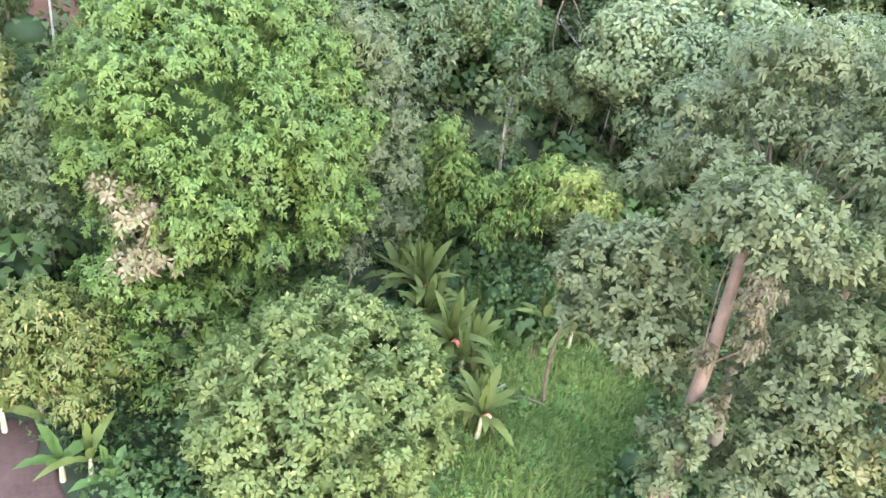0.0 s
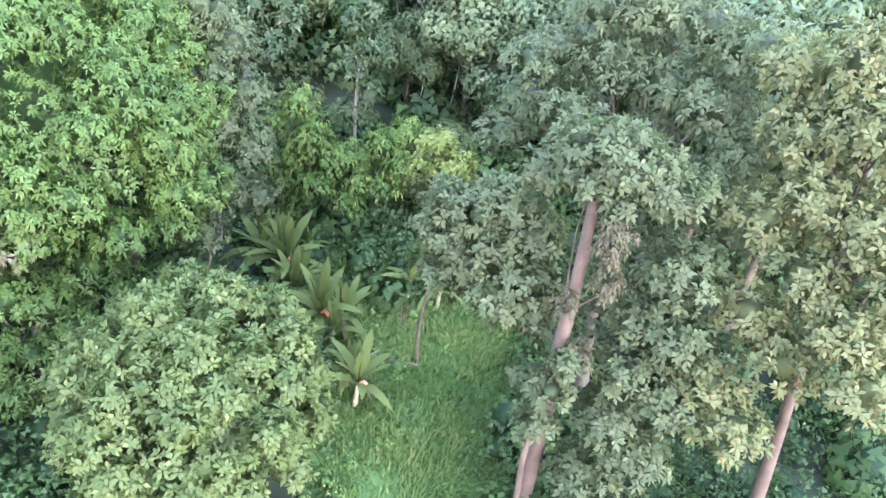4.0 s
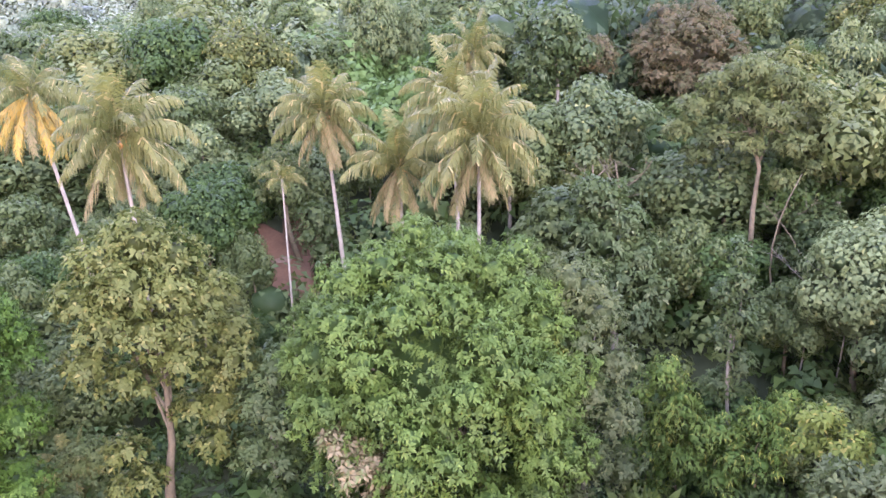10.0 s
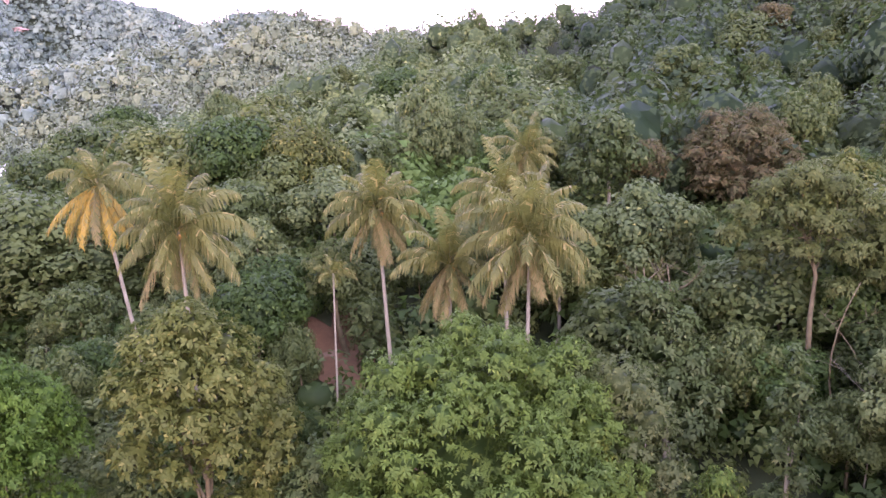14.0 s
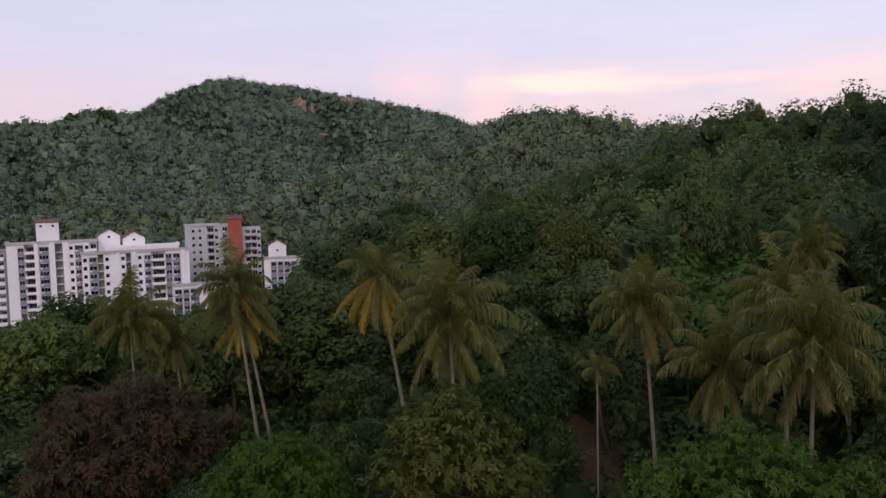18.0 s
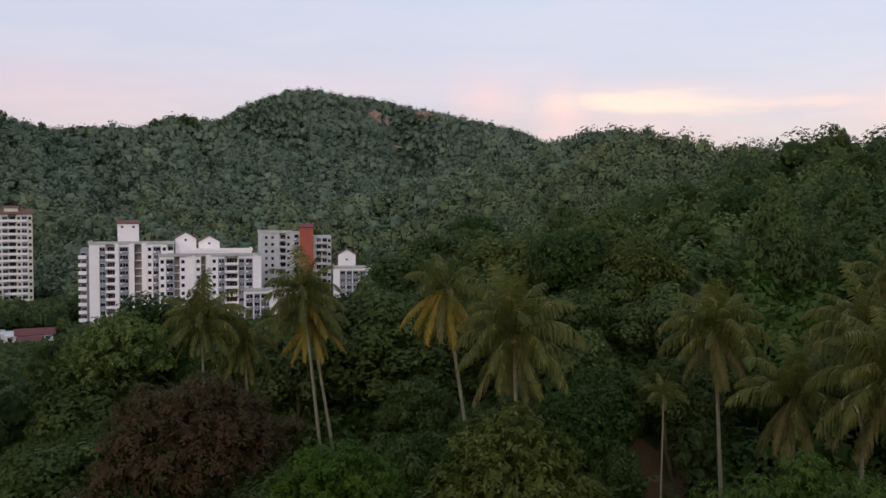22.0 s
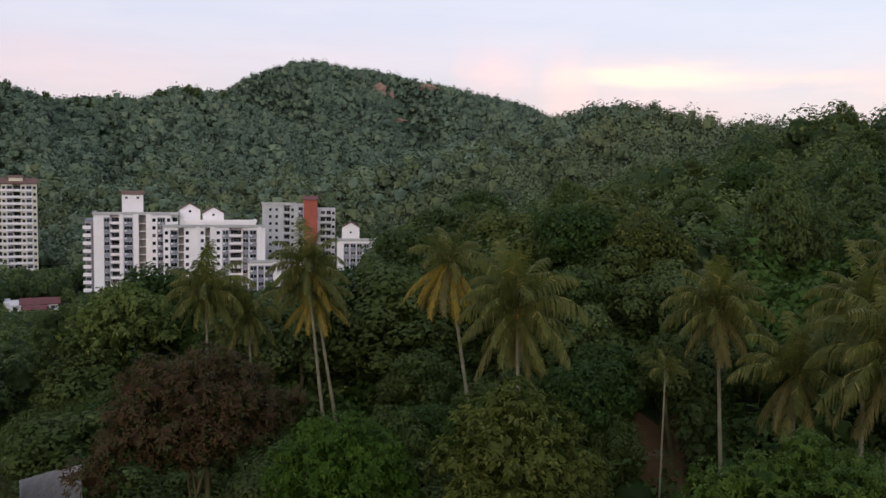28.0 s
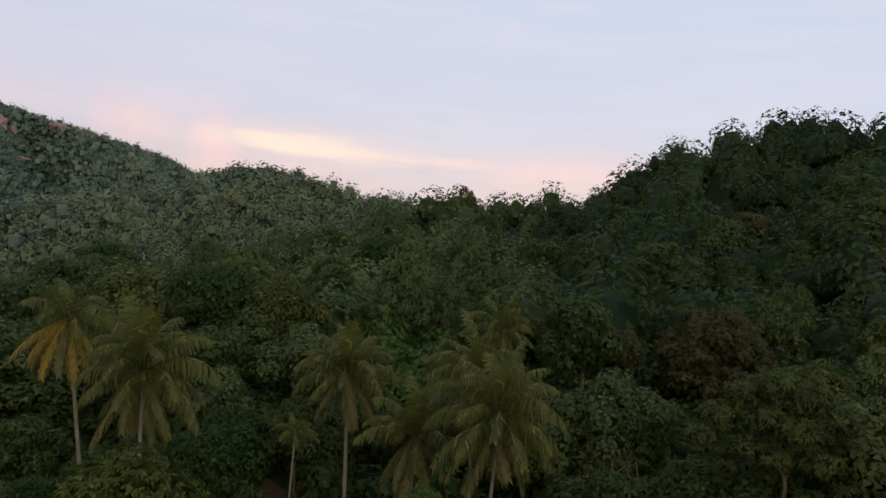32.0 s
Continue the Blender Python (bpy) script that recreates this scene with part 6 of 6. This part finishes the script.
box("penthouse_eave", -8.2, 0.1, 2.3, 11.7, eave + 2.9, eave + 3.4, CONCRETE, tw)
bm = bmesh.new()
base = [bm.verts.new(v) for v in ((-7.6, 2.9, eave + 3.4), (-0.5, 2.9, eave + 3.4), (-0.5, 11.1, eave + 3.4), (-7.6, 11.1, eave + 3.4))]
topv = [bm.verts.new(v) for v in ((-5.4, 5.2, eave + 4.5), (-2.7, 5.2, eave + 4.5), (-2.7, 8.8, eave + 4.5), (-5.4, 8.8, eave + 4.5))]
bm.faces.new(topv)
for i in range(4):
    bm.faces.new((base[i], base[(i + 1) % 4], topv[(i + 1) % 4], topv[i]))
part("hip_roof", bm, CONCRETE, tw, "low hipped roof")


def fan_unit(x, y, z):
    """An air conditioner box with a round fan guard."""
    bm = bmesh.new()
    add_box(bm, -0.42, 0.42, -0.34, 0.0, -0.28, 0.28)
    bmesh.ops.bevel(bm, geom=bm.edges[:], offset=0.03, segments=1, affect="EDGES")
    ob = part("air_conditioner", bm, FRAME_WHITE, tw, "white air conditioner with round fan")
    ob.location = (x, y, z)
    bm = bmesh.new()
    ring = [(0.21 * math.cos(a), 0.21 * math.sin(a)) for a in np.linspace(0, 2 * math.pi, 15)[:-1]]
    v1 = [bm.verts.new((a - 0.08, -0.37, b)) for a, b in ring]
    v0 = [bm.verts.new((a - 0.08, -0.34, b)) for a, b in ring]
    bm.faces.new(v1)
    for i in range(14):
        bm.faces.new((v0[i], v0[(i + 1) % 14], v1[(i + 1) % 14], v1[i]))
    bmesh.ops.recalc_face_normals(bm, faces=bm.faces)
    part("fan_guard", bm, PANEL_GREY, ob, "round grey fan guard")


def awning(x0, x1, y, z, mat):
    bm = bmesh.new()
    lo = [bm.verts.new(v) for v in ((x0, y, z), (x1, y, z), (x1 + 0.05, y - 0.7, z - 0.45), (x0 - 0.05, y - 0.7, z - 0.45))]
    hi = [bm.verts.new((v.co.x, v.co.y, v.co.z + 0.05)) for v in lo]
    bm.faces.new(lo)
    bm.faces.new(hi[::-1])
    for i in range(4):
        bm.faces.new((lo[i], hi[i], hi[(i + 1) % 4], lo[(i + 1) % 4]))
    bmesh.ops.recalc_face_normals(bm, faces=bm.faces)
    part("awning", bm, mat, tw, "blue metal awning" if mat == AWNING_BLUE else "grey metal awning")


STY = ["grille", "plain", "curtain", "grille", "curtain", "plain", "curtain", "grille", "plain", "grille", "curtain", "grille", "grille", "plain"]
for k in range(15):
    z = eave - 1.35 - 2.92 * k
    if z < 2:
        break
    st = STY[k % len(STY)]
    window(tw, Matrix.Translation((-1.65, 0, z)), 1.75, 1.25, st)
    if k in (0, 3, 5):
        fan_unit(-1.3 if k else -1.0, 0, z - 1.1)
        if k == 0:
            fan_unit(-2.0, 0, z - 1.1)
    if k in (1, 4, 5, 11):
        awning(-2.75, -0.65, 0, z + 1.15, AWNING_BLUE if k in (4, 11) else AWNING_GREY)
    if k >= 4:
        window(tw, Matrix.Translation((-4.6, -0.5, z)), 1.75, 1.25, STY[(k + 3) % len(STY)])
        box("ledge", -5.6, -3.4, -0.9, -0.503, z + 0.72, z + 0.82, TOWER_PAINT, tw)
        if k in (4, 5, 6):
            fan_unit(-4.4, -0.5, z - 1.05)
        if k in (4, 11):
            awning(-5.7, -3.3, -0.5, z + 1.1, AWNING_BLUE)
    if k in (1, 3, 4, 5, 8):
        bm = bmesh.new()
        add_box(bm, 0.0, 1.0, 0.6, 2.6, z + 0.75, z + 0.85)
        part("awning", bm, AWNING_GREY, tw, "grey metal awning")
    window(tw, Matrix.Translation((0.0, 1.6, z)) @ pose(0, 0, 0, 0, 0, 90), 1.4, 1.25)
pipe = tube("drain_pipe", [(0.3, 2.7, 0), (0.3, 2.7, eave - 0.5)], [0.09, 0.09], FRAME_WHITE, 6)
piece("drain_pipe", pipe, tw, None, "white drain pipe")

# ---- plants and clutter of the clearing ----
def banana_leaf(length, width, bend, mat, seed):
    """A long leaf along +x with a grooved midrib, drooping and torn at the edge."""
    rng = np.random.default_rng(seed)
    n = 10
    rows = []
    for i in range(n + 1):
        s = i / n
        x, z = length * (s - 0.12 * bend * s * s), length * (0.30 * s - 0.55 * bend * s * s)
        w = width * (math.sin(math.pi * min(1, 0.10 + 0.90 * s)) ** 0.6) * (1.0 if i % 3 else rng.uniform(0.7, 0.95))
        rows.append([(x, -w, z + 0.25 * w - 0.05 * s), (x, 0, z), (x, w, z + 0.25 * w - 0.05 * s)])
    v = [p for r in rows for p in r]
    idx = [q for i in range(n) for j in (0, 1) for q in (i * 3 + j, i * 3 + j + 1, (i + 1) * 3 + j + 1, (i + 1) * 3 + j)]
    return mesh_from("leaf", v, 4, idx, mat, True)


FRESH = [banana_leaf(2.6, 0.40, b, LEAF["mound"], 20 + i) for i, b in enumerate((0.1, 0.4, 0.7, 1.0))]
BLEAF = [banana_leaf(2.6, 0.25, b, LEAF["banana"], i) for i, b in enumerate((0.1, 0.5, 0.9, 1.3))] + [banana_leaf(2.0, 0.2, 1.6, LEAF["palm_dry"], 9)]
STEM = rough_surface("banana_stem", (0.10, 0.12, 0.04), (0.24, 0.22, 0.10), 2.0, 0.6)
BUD = rough_surface("orange_banana_bud", (0.42, 0.13, 0.05), (0.60, 0.24, 0.10), 3.0, 0.5, 0.1)


def banana(b, d, size, seed, leaves=9, dry=2, bud=True, label="banana plant with arching green leaves and orange bud", kinds=None):
    rng = np.random.default_rng(seed)
    ob = thing("banana_plant", foot_at(b, d), label, "banana plant", "banana plants by the clearing")
    h = 1.6 * size
    piece("stem", tube("stem", [(0, 0, -0.2), (0.03, 0, h * 0.5), (0.05, 0.03, h)], [0.16, 0.13, 0.08], STEM, 8, 0.05, seed), ob)
    for i in range(leaves):
        k = i / max(1, leaves - 1)
        m = Matrix.Translation((0.05, 0.03, h * (1 - 0.12 * k))) @ pose(0, 0, 0, 0, 0, i * 137.5 + rng.uniform(-20, 20)) @ pose(0, 0, 0, rng.uniform(-12, 12), -(80 - 66 * k) + rng.uniform(-8, 8), 0) @ Matrix.Scale(size * rng.uniform(0.85, 1.1), 4)
        piece("leaf", (kinds or BLEAF)[min(3, int(k * 4))], ob, m)
    for i in range(dry):
        m = Matrix.Translation((0.03, 0, h * 0.8)) @ pose(0, 0, 0, 0, 0, rng.uniform(0, 360)) @ pose(0, 0, 0, 0, 25, 0) @ Matrix.Scale(size * 0.8, 4)
        piece("leaf", BLEAF[4], ob, m, "dry brown hanging leaf")
    if bud:
        piece("bud", tube("bud", [(0.1, -0.1, h * 1.0), (0.25, -0.28, h * 1.12), (0.36, -0.4, h * 1.05), (0.42, -0.46, h * 0.9)], [0.05, 0.12, 0.13, 0.02], BUD, 8), ob, None, "orange-red banana bud")


banana(17.2, 41.5, 1.3, 1, 22, 2)
banana(18.0, 39.6, 1.05, 15, 14, 2, False, "banana plant with dark drooping leaves")
banana(22.4, 37.6, 0.95, 16, 12, 3, False, "banana plant with several dry brown leaves")
banana(23.2, 33.4, 0.8, 17, 10, 2, False, "small banana plant in weeds")
banana(18.6, 40.5, 1.0, 2, 8, 3, False, "banana plant with pale drooping leaves")
banana(20.3, 37.2, 1.2, 3, 18, 3)
banana(21.6, 36.2, 0.95, 4, 7, 3, False, "banana plant with several dry brown leaves")
banana(24.2, 32.0, 1.1, 5, 12, 3)
banana(15.4, 42.6, 1.1, 14, 10, 1, False, "banana plant with dark arching leaves")
banana(27.6, 41.6, 0.9, 6, 7, 1, False, "small yellow-green banana plant in grass")
banana(30.2, 41.0, 0.95, 7, 6, 1, False, "small yellow-green banana plant in grass")
banana(19.0, 44.0, 0.8, 8, 7, 0, False, "small banana plant under trees")
banana(-12.9, 30.0, 0.8, 9, 5, 0, False, "bright green broad-leaved banana plant beside bare soil", FRESH)
banana(-9.0, 28.2, 0.8, 18, 6, 0, False, "bright green broad-leaved banana plant beside bare soil", FRESH)
banana(-13.6, 34.4, 0.9, 10, 7, 1, False, "dark green banana plant beside bare soil")
banana(-10.6, 29.4, 1.0, 11, 6, 0, False, "banana plant with broad green leaves")
banana(-16.4, 34.0, 1.0, 12, 7, 0, False, "dark green banana plant beside bare soil")
for k in range(14):
    rr = np.random.default_rng(300 + k)
    banana(rr.uniform(-34, -24), rr.uniform(36, 44), rr.uniform(0.6, 0.8), 40 + k, 6, 0, False, "low broad-leaved plant at the foot of the slope")
banana(18.6, 48.4, 0.8, 71, 6, 0, False, "bright green plant top among dark shrubs")


def pole(name, label, a, b, r, mat, category, seed=0):
    a, b = Vector(a), Vector(b)
    rng = np.random.default_rng(seed)
    ob = new(name, tube(name, [p - a for p in limb_points(a, b, rng, 0.0, 6)], np.linspace(r, r * 0.7, 6), mat, 7, 0.1, seed))
    ob.location = a
    return tagged(ob, label, category)


def lying(b0, d0, b1, d1, up=0.25):
    p, q = at(b0, d0), at(b1, d1)
    return (p.x, p.y, gz(p) + up), (q.x, q.y, gz(q) + up + 0.3)


pole("fallen_pole", "pale bare fallen pole lying in grass", *lying(22.6, 33.8, 25.8, 36.0), 0.07, BARK_GREY, "log", 1)
pole("fallen_log", "pale fallen banana stem in weeds", *lying(20.8, 35.4, 23.2, 36.0), 0.08, BARK_GREY, "log", 2)
pole("fallen_log", "dark rotting stem in weeds", *lying(21.4, 34.6, 22.6, 33.4), 0.12, BARK_BROWN, "log", 3)
pole("fallen_branch", "grey fallen branch in grass", *lying(26.8, 35.6, 29.4, 35.2), 0.06, BARK_BROWN, "log", 4)


def bare_tree(label, b, d, height, seed, mat, lean=0.1, boughs=5, r=0.16):
    """A leafless tree: trunk and forked boughs."""
    rng = np.random.default_rng(seed)
    ob = thing("bare_tree", foot_at(b, d), label, "tree", "")
    top = Vector((rng.uniform(-lean, lean) * height, rng.uniform(-lean, lean) * height, height))
    pts = limb_points((0, 0, -0.3), top, rng, 0, 8)
    piece("trunk", tube("trunk", pts, np.linspace(r, r * 0.3, 8), mat, 8, 0.08, seed), ob)
    for i in range(boughs):
        k = 0.45 + 0.5 * i / boughs
        a = Vector((0, 0, 0)).lerp(top, k)
        ang = i * 2.4 + rng.uniform(-0.4, 0.4)
        ln = height * rng.uniform(0.16, 0.28)
        e = a + Vector((math.cos(ang) * ln, math.sin(ang) * ln, ln * rng.uniform(0.5, 1.0)))
        bo = piece("bough", tube("bough", limb_points(a, e, rng, -0.06, 6), np.linspace(r * 0.42, r * 0.12, 6), mat, 6, 0.1, seed + i), ob)
        for j in range(3):
            f = a.lerp(e, 0.45 + 0.2 * j)
            g = f + Vector((rng.normal() * ln * 0.35, rng.normal() * ln * 0.35, ln * rng.uniform(0.15, 0.45)))
            piece("twig", tube("twig", limb_points(f, g, rng, 0.02, 4), np.linspace(r * 0.16, r * 0.05, 4), mat, 5, 0.1, seed), bo)
    return ob


bare_tree("dead pale tree with forked bare boughs", 28.5, 58, 10.0, 1, BARK_GREY, 0.03, 6, 0.08)
bare_tree("dead pale tree with crooked bare boughs", 26.3, 58, 9.5, 2, BARK_GREY, 0.03, 5, 0.07)
bare_tree("grey leafless tree above dark shrubs", 12.6, 66, 11.0, 3, BARK_BROWN, 0.05, 9)
bare_tree("grey leafless tree above dark shrubs", 13.4, 67, 10.6, 4, BARK_BROWN, 0.05, 8)
bare_tree("slim pale trunk among forest trees", 25.4, 62, 13.0, 6, BARK_BROWN, 0.02, 3, 0.10)
bare_tree("grey leaning bare boughs beside palms", -40.6, 82, 10.5, 8, BARK_GREY, 0.06, 5, 0.14)

# corrugated fence at the foot of the valley
fb, fe = at(-50.6, 62), at(-46.6, 64)
fence = new("fence")
fence.matrix_basis = Matrix.Translation((fb.x, fb.y, min(gz(fb), gz(fe)))) @ Matrix.Rotation(math.atan2(fe.y - fb.y, fe.x - fb.x), 4, "Z")
tagged(fence, "weathered pale corrugated metal fence among trees", "fence")
FENCE = rough_surface("weathered_sheet_metal", (0.13, 0.12, 0.115), (0.30, 0.28, 0.27), 0.8, 0.7, 0.1)
ftop = EYE + 63 * math.tan(radians(-17.9)) - min(gz(fb), gz(fe))


def sheet_mesh(width, height):
    n = 12
    v, idx = [], []
    for i in range(n + 1):
        y = 0.03 * (-1) ** i
        for yy in (y, y + 0.01):
            v += [(width * i / n, yy, 0), (width * i / n, yy, height)]
    for i in range(n):
        a = i * 4
        idx += [a, a + 4, a + 5, a + 1, a + 2, a + 3, a + 7, a + 6, a + 1, a + 5, a + 7, a + 3]
    return mesh_from("sheet", v, 4, idx, FENCE)


SHEET = sheet_mesh(0.85, ftop)
for k in range(int((fe - fb).length / 0.85)):
    piece("sheet", SHEET, fence, Matrix.Translation((k * 0.85, 0, 0.04 * (k % 3))))

tree("shrub", "brownish olive shrub growing before a metal fence", foot_at(-52.2, 58), [lobe(-52.2, 58, -18.6, 1.4, 1.2), lobe(-53.4, 58, -19.4, 1.4, 1.2), lobe(-51.0, 58, -20.2, 1.1, 1.0), lobe(-52.0, 57.4, -20.8, 1.4, 1.1)], "brown", BARK_BROWN, 62, density=8, leaf=0.26, width=0.1, per=6, trunk_r=0.08, limbs=2)

# white bucket on the bare soil
bk = new("bucket")
bp = foot_at(-13.6, 33.2)
bk.matrix_basis = Matrix.Translation((bp[0], bp[1], bp[2] + 0.1))
tagged(bk, "small white plastic bucket on bare soil", "bucket")
piece("body", tube("body", [(0, 0, 0), (0, 0, 0.16), (0, 0, 0.33)], [0.13, 0.15, 0.17], FRAME_WHITE, 14), bk)
piece("rim", tube("rim", [(0, 0, 0.33), (0, 0, 0.36)], [0.19, 0.19], FRAME_WHITE, 14), bk)
